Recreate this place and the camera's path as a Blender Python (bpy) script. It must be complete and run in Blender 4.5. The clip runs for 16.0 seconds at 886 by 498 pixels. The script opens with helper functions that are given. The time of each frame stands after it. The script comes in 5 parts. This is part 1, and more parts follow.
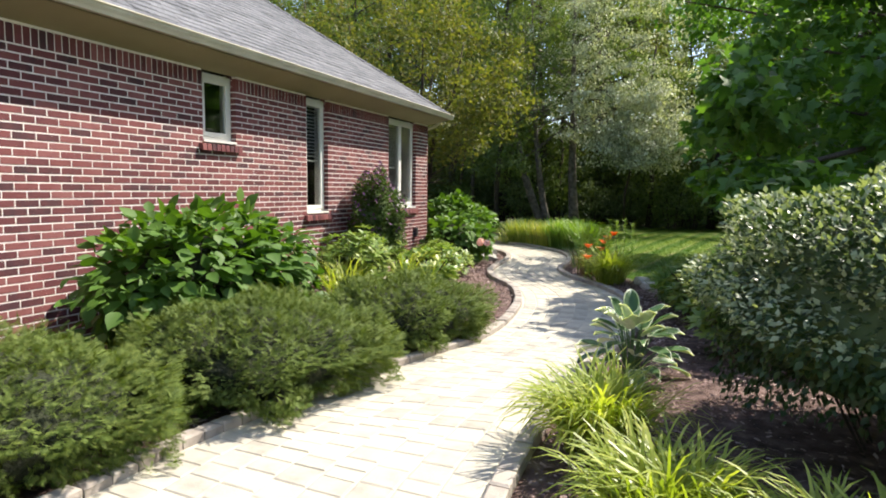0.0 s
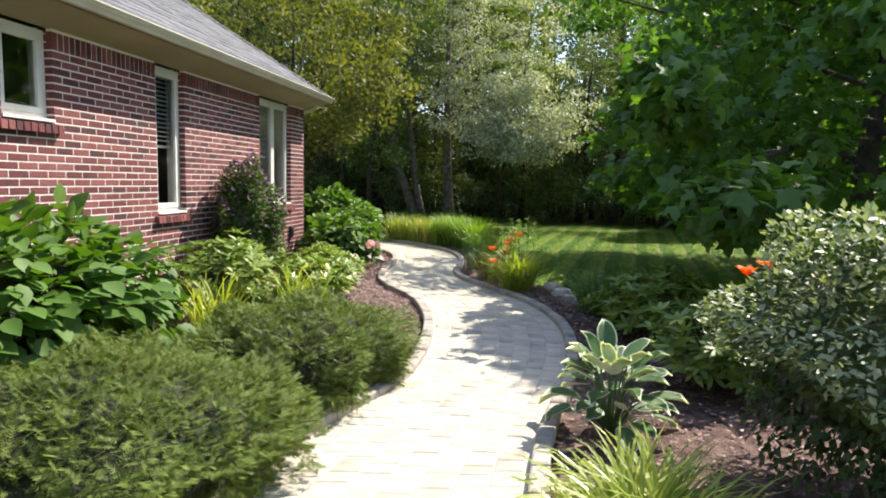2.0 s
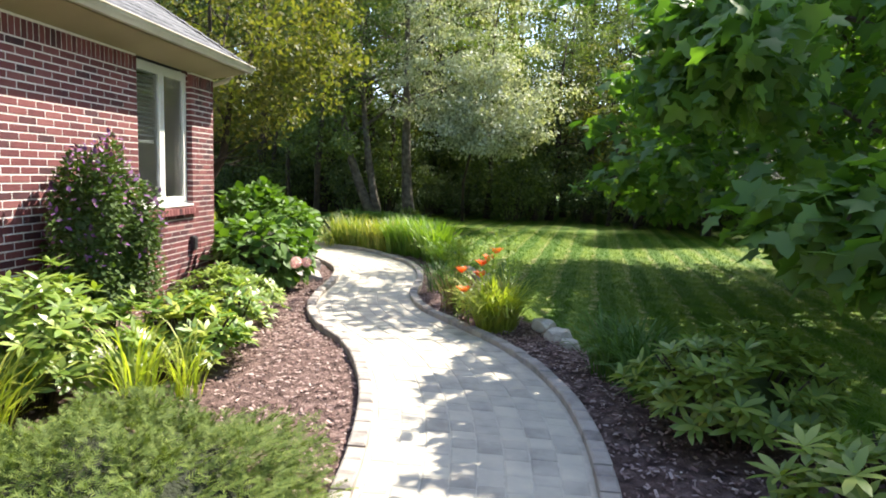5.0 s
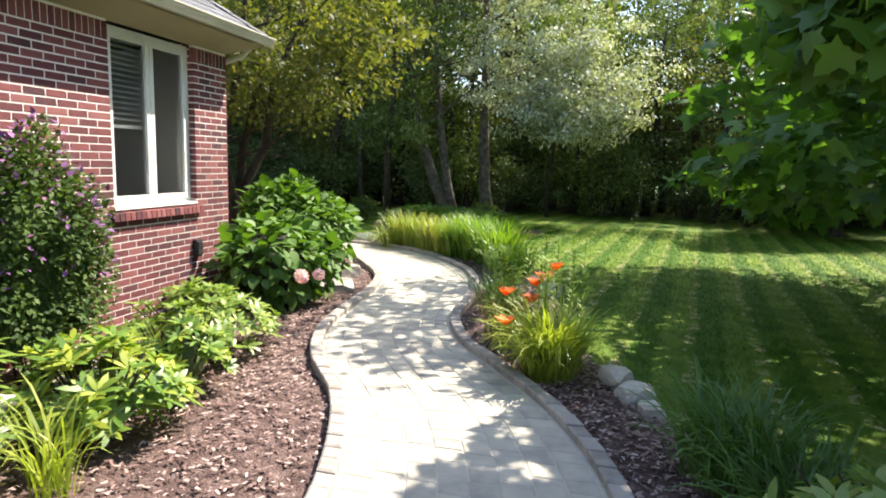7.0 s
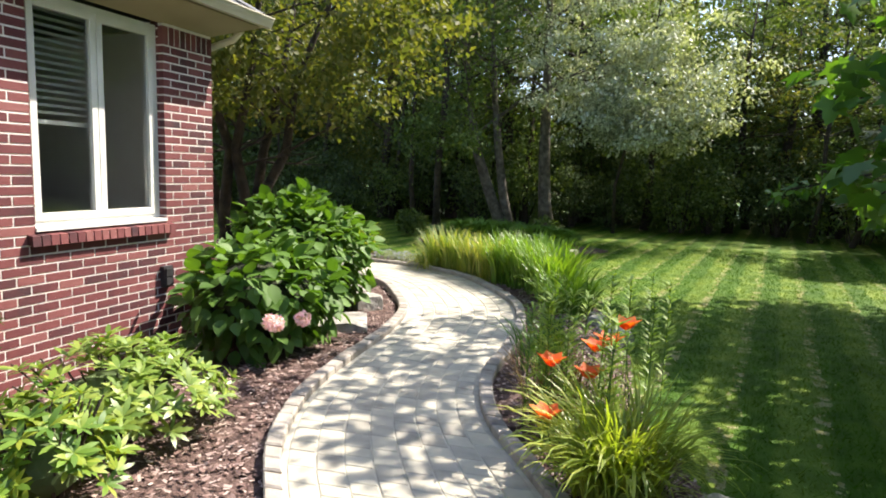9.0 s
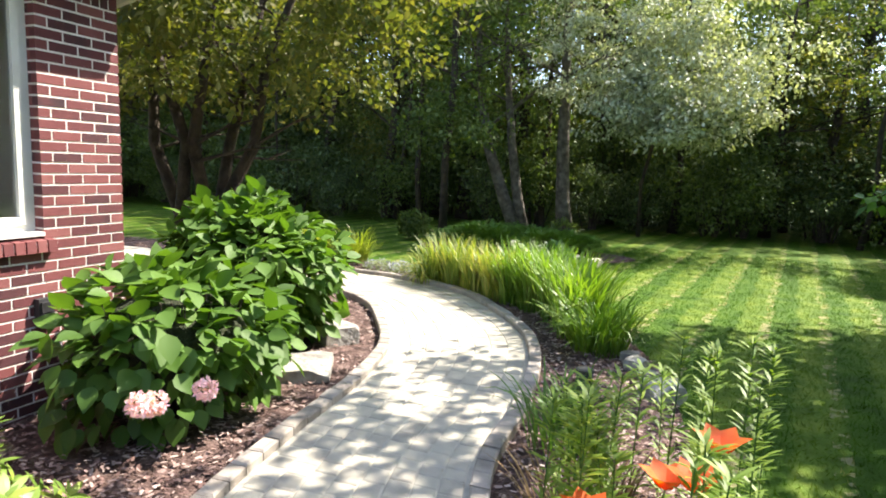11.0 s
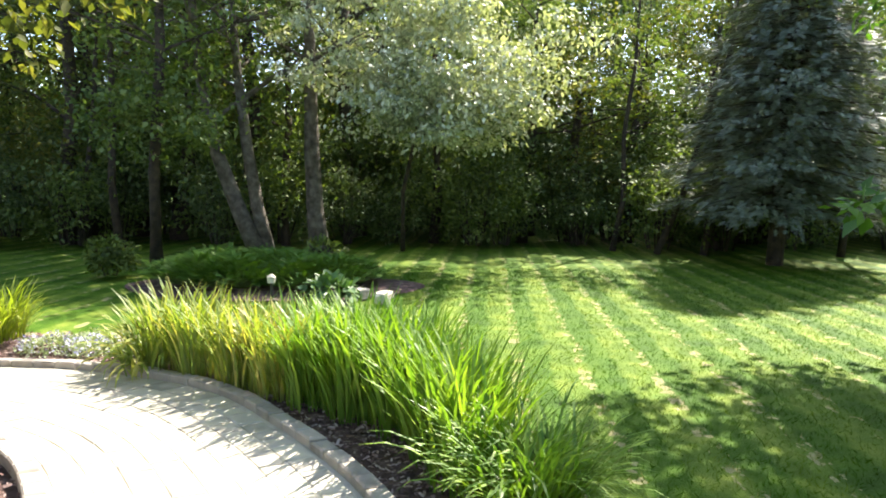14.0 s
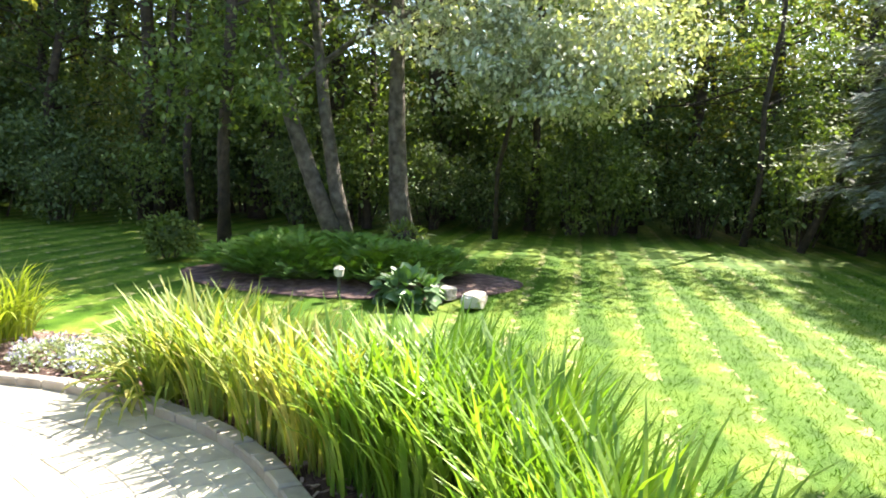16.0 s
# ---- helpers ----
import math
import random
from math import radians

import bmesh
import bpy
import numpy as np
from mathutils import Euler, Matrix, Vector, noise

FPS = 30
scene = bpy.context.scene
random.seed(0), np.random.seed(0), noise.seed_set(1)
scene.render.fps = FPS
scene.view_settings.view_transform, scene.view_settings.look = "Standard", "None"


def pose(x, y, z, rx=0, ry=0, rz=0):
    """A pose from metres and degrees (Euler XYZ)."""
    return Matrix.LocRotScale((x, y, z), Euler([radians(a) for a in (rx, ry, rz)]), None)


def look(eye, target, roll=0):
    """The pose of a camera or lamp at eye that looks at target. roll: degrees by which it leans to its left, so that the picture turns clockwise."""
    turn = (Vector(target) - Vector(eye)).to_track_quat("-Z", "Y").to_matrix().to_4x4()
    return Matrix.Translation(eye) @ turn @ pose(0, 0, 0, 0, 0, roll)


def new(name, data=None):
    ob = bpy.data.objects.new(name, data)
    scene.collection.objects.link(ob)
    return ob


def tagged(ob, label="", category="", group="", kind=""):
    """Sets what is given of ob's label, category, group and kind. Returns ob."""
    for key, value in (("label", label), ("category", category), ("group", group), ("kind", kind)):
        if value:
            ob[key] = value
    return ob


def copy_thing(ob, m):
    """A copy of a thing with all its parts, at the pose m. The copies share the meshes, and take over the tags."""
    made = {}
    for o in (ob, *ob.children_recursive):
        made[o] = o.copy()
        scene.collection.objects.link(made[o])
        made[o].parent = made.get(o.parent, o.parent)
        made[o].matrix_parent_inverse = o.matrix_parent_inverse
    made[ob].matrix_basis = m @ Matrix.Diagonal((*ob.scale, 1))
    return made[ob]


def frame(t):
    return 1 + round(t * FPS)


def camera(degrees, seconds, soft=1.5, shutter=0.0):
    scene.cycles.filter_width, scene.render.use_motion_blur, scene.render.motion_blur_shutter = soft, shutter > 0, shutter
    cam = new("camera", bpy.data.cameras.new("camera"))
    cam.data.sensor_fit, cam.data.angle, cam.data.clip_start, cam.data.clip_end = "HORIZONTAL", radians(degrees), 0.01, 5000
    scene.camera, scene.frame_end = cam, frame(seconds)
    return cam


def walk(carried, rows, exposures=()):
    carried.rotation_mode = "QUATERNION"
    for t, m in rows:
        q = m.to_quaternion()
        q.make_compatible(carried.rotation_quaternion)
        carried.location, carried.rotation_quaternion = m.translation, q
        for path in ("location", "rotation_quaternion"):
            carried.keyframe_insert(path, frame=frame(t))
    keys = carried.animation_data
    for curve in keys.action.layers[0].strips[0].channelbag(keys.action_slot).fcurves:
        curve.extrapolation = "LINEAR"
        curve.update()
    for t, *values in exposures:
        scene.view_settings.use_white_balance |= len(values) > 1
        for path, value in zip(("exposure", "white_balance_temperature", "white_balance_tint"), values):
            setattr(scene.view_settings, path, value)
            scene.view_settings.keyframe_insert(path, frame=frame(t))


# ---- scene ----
cam = camera(70.8, 16.0, soft=1.85)
ROWS = [
    (0.0, 0.378, 0.965, 1.463, 21.39, -5.48, 0.66),
    (0.5, 0.187, 1.176, 1.476, 18.67, -5.83, 1.25),
    (1.0, -0.029, 1.430, 1.488, 15.12, -6.06, 1.02),
    (1.5, -0.268, 1.844, 1.532, 11.41, -6.28, 1.30),
    (2.0, -0.485, 2.104, 1.539, 8.45, -6.22, 1.40),
    (2.5, -0.657, 2.518, 1.581, 5.70, -6.71, 1.61),
    (3.0, -0.684, 2.932, 1.661, 4.86, -7.14, 1.60),
    (3.5, -0.766, 3.299, 1.649, 4.33, -6.84, 2.17),
    (4.0, -0.885, 3.703, 1.609, 3.47, -6.62, 2.24),
    (6.5, -0.472, 5.861, 1.605, 10.81, -7.80, 1.59),
    (7.0, -0.452, 6.291, 1.609, 13.54, -7.92, 1.67),
    (7.5, -0.410, 6.734, 1.588, 16.58, -7.59, 1.99),
    (8.0, -0.407, 7.141, 1.600, 18.75, -7.53, 2.07),
    (8.5, -0.507, 7.569, 1.577, 19.25, -7.27, 1.98),
    (9.0, -0.580, 7.941, 1.597, 19.48, -7.15, 1.83),
    (11.5, -1.081, 9.910, 1.605, 21.01, -7.52, 2.06),
    (12.0, -1.289, 10.379, 1.585, 19.05, -7.42, 2.2),
    (12.5, -1.531, 10.871, 1.568, 14.96, -7.19, 2.2),
    (13.0, -1.847, 11.348, 1.565, 7.86, -6.90, 1.9),
    (13.5, -2.020, 11.895, 1.550, 1.20, -6.31, 1.1),
    (14.0, -2.152, 12.338, 1.583, -4.45, -6.25, 1.1),
    (14.5, -2.275, 12.844, 1.608, -7.89, -6.90, 1.0),
    (15.0, -2.274, 13.232, 1.59, -7.37, -7.2, 1.0),
    (15.5, -2.237, 13.569, 1.55, -3.49, -7.8, 1.4),
    (16.0, -2.241, 13.988, 1.48, 3.51, -8.0, 2.1),
]
walk(cam, [(t, pose(x, y, z, 90 + pitch, 0, yaw) @ pose(0, 0, 0, 0, 0, roll)) for t, x, y, z, yaw, pitch, roll in ROWS], exposures=[(0.0, 0.95, 6800, 11), (2.0, 1.05, 6800, 11), (3.5, 1.5, 6800, 11), (7.0, 1.45, 6800, 11), (8.5, 1.25, 6800, 11), (9.5, 1.3, 6800, 11), (11.2, 1.6, 6800, 11), (12.5, 1.6, 6800, 11), (13.5, 1.8, 6800, 11), (14.5, 2.05, 6800, 11), (16.0, 2.3, 6800, 11)])

# ---- light ----
SUN_EL = radians(51)
SUN_H = Vector((0.65, 0.76)).normalized()
sun_dir = Vector((SUN_H.x * math.cos(SUN_EL), SUN_H.y * math.cos(SUN_EL), math.sin(SUN_EL)))
world = bpy.data.worlds.new("world")
scene.world = world
world.use_nodes = True
wn = world.node_tree
sky = wn.nodes.new("ShaderNodeTexSky")
sky.sky_type = "NISHITA"
sky.sun_disc = False
sky.sun_elevation = SUN_EL
sky.sun_rotation = math.atan2(SUN_H.x, SUN_H.y)
wn.links.new(sky.outputs[0], wn.nodes["Background"].inputs[0])
wn.nodes["Background"].inputs[1].default_value = 0.15
sun = new("sun", bpy.data.lights.new("sun", "SUN"))
sun.data.energy = 5.0
sun.data.angle = radians(0.53)
sun.data.color = (1.0, 0.94, 0.84)
sun.matrix_world = look((20, 20, 20), Vector((20, 20, 20)) - sun_dir)

rng = np.random.default_rng(7)


# ---- materials ----
def mat(name, colors, rough=0.8, metal=0.0, scale=6.0, bump=0.3, bump_scale=40.0, island=0.0, obj=0.0, trans=0.0, spec=0.5, bump_dist=0.01):
    """Colours mixed by noise, by island or object random, with fine relief."""
    m = bpy.data.materials.new(name)
    m.use_nodes = True
    t = m.node_tree
    n, l = t.nodes, t.links
    bs = n["Principled BSDF"]
    bs.inputs["Roughness"].default_value = rough
    bs.inputs["Metallic"].default_value = metal
    bs.inputs["Specular IOR Level"].default_value = spec
    geo = n.new("ShaderNodeNewGeometry")
    nz = n.new("ShaderNodeTexNoise")
    nz.inputs["Scale"].default_value = scale
    nz.inputs["Detail"].default_value = 5.0
    l.new(geo.outputs["Position"], nz.inputs["Vector"])
    val = nz.outputs["Fac"]
    stretch = n.new("ShaderNodeMapRange")
    stretch.inputs[1].default_value, stretch.inputs[2].default_value = 0.3, 0.7
    l.new(val, stretch.inputs[0])
    val = stretch.outputs[0]
    for amount, src in ((island, geo.outputs["Random Per Island"]), (obj, None)):
        if amount:
            if src is None:
                src = n.new("ShaderNodeObjectInfo").outputs["Random"]
            mx = n.new("ShaderNodeMix")
            mx.inputs[0].default_value = amount
            l.new(val, mx.inputs[2])
            l.new(src, mx.inputs[3])
            val = mx.outputs[0]
    ramp = n.new("ShaderNodeValToRGB")
    e = ramp.color_ramp.elements
    while len(e) < len(colors):
        e.new(0.5)
    for i, c in enumerate(colors):
        e[i].position = i / (len(colors) - 1)
        e[i].color = (*c, 1)
    l.new(val, ramp.inputs[0])
    l.new(ramp.outputs[0], bs.inputs["Base Color"])
    if bump:
        b = n.new("ShaderNodeBump")
        b.inputs["Strength"].default_value = bump
        b.inputs["Distance"].default_value = bump_dist
        n2 = n.new("ShaderNodeTexNoise")
        n2.inputs["Scale"].default_value = bump_scale
        n2.inputs["Detail"].default_value = 6.0
        l.new(geo.outputs["Position"], n2.inputs["Vector"])
        l.new(n2.outputs["Fac"], b.inputs["Height"])
        l.new(b.outputs[0], bs.inputs["Normal"])
    if trans:
        tr = n.new("ShaderNodeBsdfTranslucent")
        mul = n.new("ShaderNodeMix")
        mul.data_type = "RGBA"
        mul.blend_type = "MULTIPLY"
        mul.inputs[0].default_value = 1.0
        l.new(ramp.outputs[0], mul.inputs[6])
        mul.inputs[7].default_value = (1.6, 1.7, 0.5, 1)
        l.new(mul.outputs[2], tr.inputs[0])
        ms = n.new("ShaderNodeMixShader")
        ms.inputs[0].default_value = trans
        l.new(bs.outputs[0], ms.inputs[1])
        l.new(tr.outputs[0], ms.inputs[2])
        l.new(ms.outputs[0], n["Material Output"].inputs[0])
    return m


M_BRICK = mat("brick_red", [(0.04, 0.018, 0.024), (0.125, 0.033, 0.037), (0.19, 0.055, 0.055), (0.26, 0.1, 0.095)], 0.85, scale=9, island=0.8, bump=0.5, bump_scale=120, bump_dist=0.004)
M_BRICK_O = mat("brick_red_piece", [(0.04, 0.018, 0.024), (0.125, 0.033, 0.037), (0.19, 0.055, 0.055), (0.26, 0.1, 0.095)], 0.85, scale=9, obj=0.8, bump=0.5, bump_scale=120, bump_dist=0.004)
M_MORTAR = mat("mortar_pale", [(0.76, 0.7, 0.66), (0.88, 0.83, 0.79)], 0.95, scale=12, bump=0.5, bump_scale=200, bump_dist=0.003)
M_SHINGLE = mat("shingle_grey", [(0.07, 0.075, 0.085), (0.14, 0.145, 0.16), (0.2, 0.205, 0.22)], 0.92, scale=20, island=0.5, bump=0.5, bump_scale=300, bump_dist=0.003)
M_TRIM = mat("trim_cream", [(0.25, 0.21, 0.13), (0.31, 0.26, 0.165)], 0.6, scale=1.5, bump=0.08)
M_GUTTER = mat("gutter_white", [(0.5, 0.46, 0.37), (0.64, 0.6, 0.5)], 0.4, scale=3, bump=0.08)
M_FRAME = mat("window_frame_white", [(0.68, 0.67, 0.63), (0.8, 0.79, 0.75)], 0.45, scale=5, bump=0.1)
M_BLIND = mat("blind_slat", [(0.5, 0.5, 0.5), (0.62, 0.62, 0.61)], 0.6, scale=5, bump=0)
# near-black so that the room's shade behind the glass is in the colour
M_ROOM = mat("room_shade_wall", [(0.04, 0.039, 0.038), (0.065, 0.062, 0.06)], 0.9, scale=1, bump=0.05)
M_PAVER = mat("paver_tan", [(0.29, 0.265, 0.225), (0.42, 0.388, 0.325), (0.5, 0.465, 0.38), (0.58, 0.53, 0.42)], 0.85, scale=7, island=0.55, bump=0.5, bump_scale=90, bump_dist=0.005)
M_PAVER_O = mat("paver_tan_piece", [(0.29, 0.265, 0.225), (0.42, 0.388, 0.325), (0.5, 0.465, 0.38), (0.58, 0.53, 0.42)], 0.85, scale=7, obj=0.55, bump=0.5, bump_scale=90, bump_dist=0.005)
M_CURB = mat("curb_paver", [(0.2, 0.17, 0.15), (0.36, 0.32, 0.28), (0.46, 0.41, 0.36)], 0.9, scale=9, island=0.5, bump=0.6, bump_scale=80, bump_dist=0.006)
M_SAND = mat("joint_sand", [(0.42, 0.39, 0.32), (0.56, 0.52, 0.43)], 0.95, scale=15, bump=0.4, bump_scale=200)
M_SOIL = mat("mulch_bed", [(0.045, 0.024, 0.021), (0.115, 0.068, 0.058), (0.21, 0.14, 0.122)], 0.95, scale=9, bump=1.0, bump_scale=60, bump_dist=0.03)
M_CHIP = mat("mulch_chip", [(0.09, 0.047, 0.042), (0.2, 0.12, 0.105), (0.34, 0.24, 0.215), (0.5, 0.4, 0.36)], 0.9, scale=30, island=0.85, bump=0)
M_BARK = mat("bark_grey", [(0.05, 0.042, 0.034), (0.12, 0.1, 0.082), (0.19, 0.165, 0.14)], 0.95, scale=8, bump=1.0, bump_scale=30, bump_dist=0.03)
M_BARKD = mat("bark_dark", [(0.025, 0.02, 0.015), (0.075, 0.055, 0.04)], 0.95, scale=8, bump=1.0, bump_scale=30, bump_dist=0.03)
M_ROCK = mat("boulder_grey", [(0.2, 0.185, 0.165), (0.34, 0.32, 0.29), (0.5, 0.48, 0.44)], 0.9, scale=5, bump=0.9, bump_scale=18, bump_dist=0.03)
M_ROCKW = mat("boulder_pale", [(0.36, 0.32, 0.26), (0.52, 0.47, 0.4), (0.64, 0.6, 0.53)], 0.85, scale=6, bump=0.8, bump_scale=18, bump_dist=0.03)
M_BLACK = mat("lamp_black", [(0.02, 0.02, 0.022), (0.045, 0.045, 0.05)], 0.5, scale=20, bump=0.1)
M_ORANGE = mat("petal_orange", [(0.7, 0.09, 0.02), (0.85, 0.2, 0.03)], 0.6, scale=30, island=0.6, bump=0, trans=0.25)
M_PINK = mat("petal_pink", [(0.74, 0.42, 0.56), (0.88, 0.7, 0.77)], 0.7, scale=30, island=0.7, bump=0, trans=0.2)
M_PURPLE = mat("petal_purple", [(0.1, 0.03, 0.12), (0.22, 0.08, 0.24), (0.26, 0.1, 0.14)], 0.7, scale=30, island=0.7, bump=0)
M_LILAC = mat("petal_lilac", [(0.3, 0.3, 0.5), (0.55, 0.52, 0.72)], 0.7, scale=30, island=0.7, bump=0)
M_WHITE = mat("leaf_margin_white", [(0.6, 0.65, 0.5), (0.75, 0.78, 0.64)], 0.5, scale=30, bump=0, trans=0.2)


def leafmat(name, colors, rough=0.5, trans=0.3, spec=0.5):
    return mat(name, colors, rough, scale=1.2, island=0.65, bump=0, trans=trans, spec=spec)


L_HYD = leafmat("leaf_hydrangea", [(0.04, 0.092, 0.013), (0.074, 0.155, 0.023), (0.13, 0.235, 0.038)], 0.58, 0.28, 0.4)
L_YEW = leafmat("needle_yew", [(0.05, 0.085, 0.02), (0.1, 0.145, 0.032), (0.19, 0.23, 0.055)], 0.65, 0.2, 0.2)
# near-black green that paints the shade inside dense yews and hydrangeas
M_INSHADE = mat("shrub_inner_shade", [(0.012, 0.016, 0.006), (0.03, 0.04, 0.012)], 0.9, scale=30, bump=1.0, bump_scale=60, bump_dist=0.03)
L_VIB = leafmat("leaf_viburnum", [(0.018, 0.042, 0.012), (0.036, 0.075, 0.022), (0.078, 0.132, 0.04)], 0.4, 0.15, 0.4)
L_DAY = leafmat("leaf_daylily", [(0.13, 0.19, 0.03), (0.28, 0.34, 0.055), (0.52, 0.53, 0.13)], 0.4, 0.4)
L_IRIS = leafmat("leaf_iris", [(0.069, 0.155, 0.022), (0.129, 0.237, 0.033), (0.259, 0.356, 0.055)], 0.45, 0.35)
L_IRISY = leafmat("leaf_iris_yellowing", [(0.09, 0.165, 0.03), (0.22, 0.28, 0.06), (0.5, 0.4, 0.16)], 0.5, 0.35)
# dark green that puts the shade on the daylilies into the leaf colour
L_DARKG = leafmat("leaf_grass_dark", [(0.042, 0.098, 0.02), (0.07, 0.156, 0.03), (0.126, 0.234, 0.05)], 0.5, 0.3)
L_RHO = leafmat("leaf_rhododendron", [(0.07, 0.135, 0.024), (0.155, 0.24, 0.04), (0.32, 0.38, 0.08)], 0.4, 0.25)
L_RHOY = leafmat("leaf_rhododendron_yellow", [(0.06, 0.14, 0.03), (0.15, 0.25, 0.035), (0.42, 0.42, 0.055)], 0.42, 0.25)
L_CLEM = leafmat("leaf_clematis", [(0.025, 0.055, 0.014), (0.06, 0.105, 0.025), (0.13, 0.19, 0.04)], 0.6, 0.2, 0.2)
L_MAPLE = leafmat("leaf_maple", [(0.036, 0.092, 0.018), (0.075, 0.165, 0.03), (0.14, 0.26, 0.048)], 0.5, 0.42)
L_OLIVE = leafmat("leaf_olive", [(0.05, 0.07, 0.019), (0.11, 0.125, 0.035), (0.22, 0.195, 0.06)], 0.6, 0.4, 0.3)
# whitened leaf colours stand for sun and sky sheen on the foliage
L_SHEEN = leafmat("leaf_sheen_pale", [(0.14, 0.17, 0.11), (0.36, 0.39, 0.3), (0.74, 0.74, 0.68)], 0.55, 0.22, 0.4)
L_WOOD = leafmat("leaf_woods", [(0.05, 0.085, 0.029), (0.115, 0.165, 0.052), (0.2, 0.25, 0.095)], 0.62, 0.36, 0.3)
# darker L_WOOD: shade in undergrowth and inside shrubs is put into the colour
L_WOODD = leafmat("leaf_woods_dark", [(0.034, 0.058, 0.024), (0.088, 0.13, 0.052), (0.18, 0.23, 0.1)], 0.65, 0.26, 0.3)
L_SPRUCE = leafmat("needle_spruce", [(0.05, 0.072, 0.048), (0.11, 0.14, 0.1), (0.26, 0.29, 0.22)], 0.6, 0.08)
L_JUN = leafmat("needle_juniper", [(0.05, 0.12, 0.018), (0.1, 0.21, 0.028), (0.2, 0.32, 0.05)], 0.55, 0.2)
L_HOSTA = leafmat("leaf_hosta", [(0.05, 0.11, 0.04), (0.08, 0.16, 0.06), (0.12, 0.2, 0.08)], 0.45, 0.25)
L_LILY = leafmat("leaf_lily_stalk", [(0.09, 0.17, 0.022), (0.18, 0.28, 0.035), (0.33, 0.4, 0.06)], 0.5, 0.4)
L_DRY = leafmat("leaf_dry_brown", [(0.1, 0.06, 0.035), (0.22, 0.14, 0.08), (0.38, 0.28, 0.17)], 0.8, 0.15, 0.2)
L_GREY = leafmat("leaf_greygreen", [(0.2, 0.26, 0.14), (0.42, 0.47, 0.32)], 0.6, 0.2)


def lawn_material(name, blades):
    """Mown grass: alternate pale and deep stripes, with dotted rows of dry clippings along the pale ones."""
    m = mat(name, [(0.03, 0.078, 0.004), (0.05, 0.115, 0.007), (0.085, 0.155, 0.012)], 0.6, scale=3.0, island=0.5 if blades else 0.0, bump=0 if blades else 0.8, bump_scale=90, trans=0.28 if blades else 0.0, bump_dist=0.02, spec=0.12)
    n, l = m.node_tree.nodes, m.node_tree.links
    ramp = [x for x in n if x.type == "VALTORGB"][0]
    geo = [x for x in n if x.type == "NEW_GEOMETRY"][0]

    def calc(op, a, b=0.0, c=0.0):
        q = n.new("ShaderNodeMath")
        q.operation = op
        for i, v in enumerate((a, b, c)):
            if isinstance(v, (int, float)):
                q.inputs[i].default_value = v
            else:
                l.new(v, q.inputs[i])
        return q.outputs[0]

    wob = n.new("ShaderNodeTexNoise")
    wob.inputs["Scale"].default_value = 1.3
    l.new(geo.outputs["Position"], wob.inputs["Vector"])
    fine = n.new("ShaderNodeTexNoise")
    fine.inputs["Scale"].default_value = 11.0
    fine.inputs["Detail"].default_value = 4.0
    l.new(geo.outputs["Position"], fine.inputs["Vector"])
    dot = n.new("ShaderNodeVectorMath")
    dot.operation = "DOT_PRODUCT"
    l.new(geo.outputs["Position"], dot.inputs[0])
    dot.inputs[1].default_value = (math.cos(radians(8.7)), -math.sin(radians(8.7)), 0)
    u = calc("ADD", dot.outputs["Value"], calc("MULTIPLY", calc("SUBTRACT", wob.outputs["Fac"], 0.5), 0.16))
    u = calc("ADD", u, calc("MULTIPLY", calc("SUBTRACT", fine.outputs["Fac"], 0.5), 0.12))
    ph = calc("FRACT", calc("DIVIDE", calc("ADD", u, 4.02 + 58.5), 0.585))
    rise = n.new("ShaderNodeMapRange")
    rise.inputs[1].default_value, rise.inputs[2].default_value = 0.0, 0.1
    l.new(ph, rise.inputs[0])
    fall = n.new("ShaderNodeMapRange")
    fall.inputs[1].default_value, fall.inputs[2].default_value = 0.62, 0.5
    l.new(ph, fall.inputs[0])
    light = calc("MULTIPLY", rise.outputs[0], fall.outputs[0])
    light = calc("MULTIPLY", light, calc("MULTIPLY_ADD", fine.outputs["Fac"], 1.6, 0.1))
    line = calc("GREATER_THAN", calc("SUBTRACT", 0.09, calc("ABSOLUTE", calc("SUBTRACT", ph, 0.55))), 0.0)
    spot = calc("MULTIPLY", line, calc("GREATER_THAN", fine.outputs["Fac"], 0.56))
    tint = n.new("ShaderNodeMix")
    tint.data_type = "RGBA"
    tint.blend_type = "MULTIPLY"
    tint.inputs[0].default_value = 1.0
    l.new(ramp.outputs[0], tint.inputs[6])
    tint.inputs[7].default_value = (2.3, 1.6, 3.2, 1)
    mx = n.new("ShaderNodeMix")
    mx.data_type = "RGBA"
    l.new(light, mx.inputs[0])
    l.new(ramp.outputs[0], mx.inputs[6])
    l.new(tint.outputs[2], mx.inputs[7])
    dry = n.new("ShaderNodeMix")
    dry.data_type = "RGBA"
    l.new(calc("MULTIPLY", spot, 0.75), dry.inputs[0])
    l.new(mx.outputs[2], dry.inputs[6])
    dry.inputs[7].default_value = (0.34, 0.3, 0.16, 1)
    for link in list(ramp.outputs[0].links):
        if link.to_node not in (mx, tint):
            to = link.to_socket
            l.new(dry.outputs[2], to)
    return m


M_LAWN = lawn_material("lawn", False)
M_BLADE = lawn_material("lawn_blade", True)

m = bpy.data.materials.new("window_glass")
m.use_nodes = True
b = m.node_tree.nodes["Principled BSDF"]
b.inputs["Base Color"].default_value = (0.75, 0.8, 0.8, 1)
b.inputs["Roughness"].default_value = 0.02
b.inputs["Transmission Weight"].default_value = 1.0
b.inputs["IOR"].default_value = 1.52
M_GLASS = m


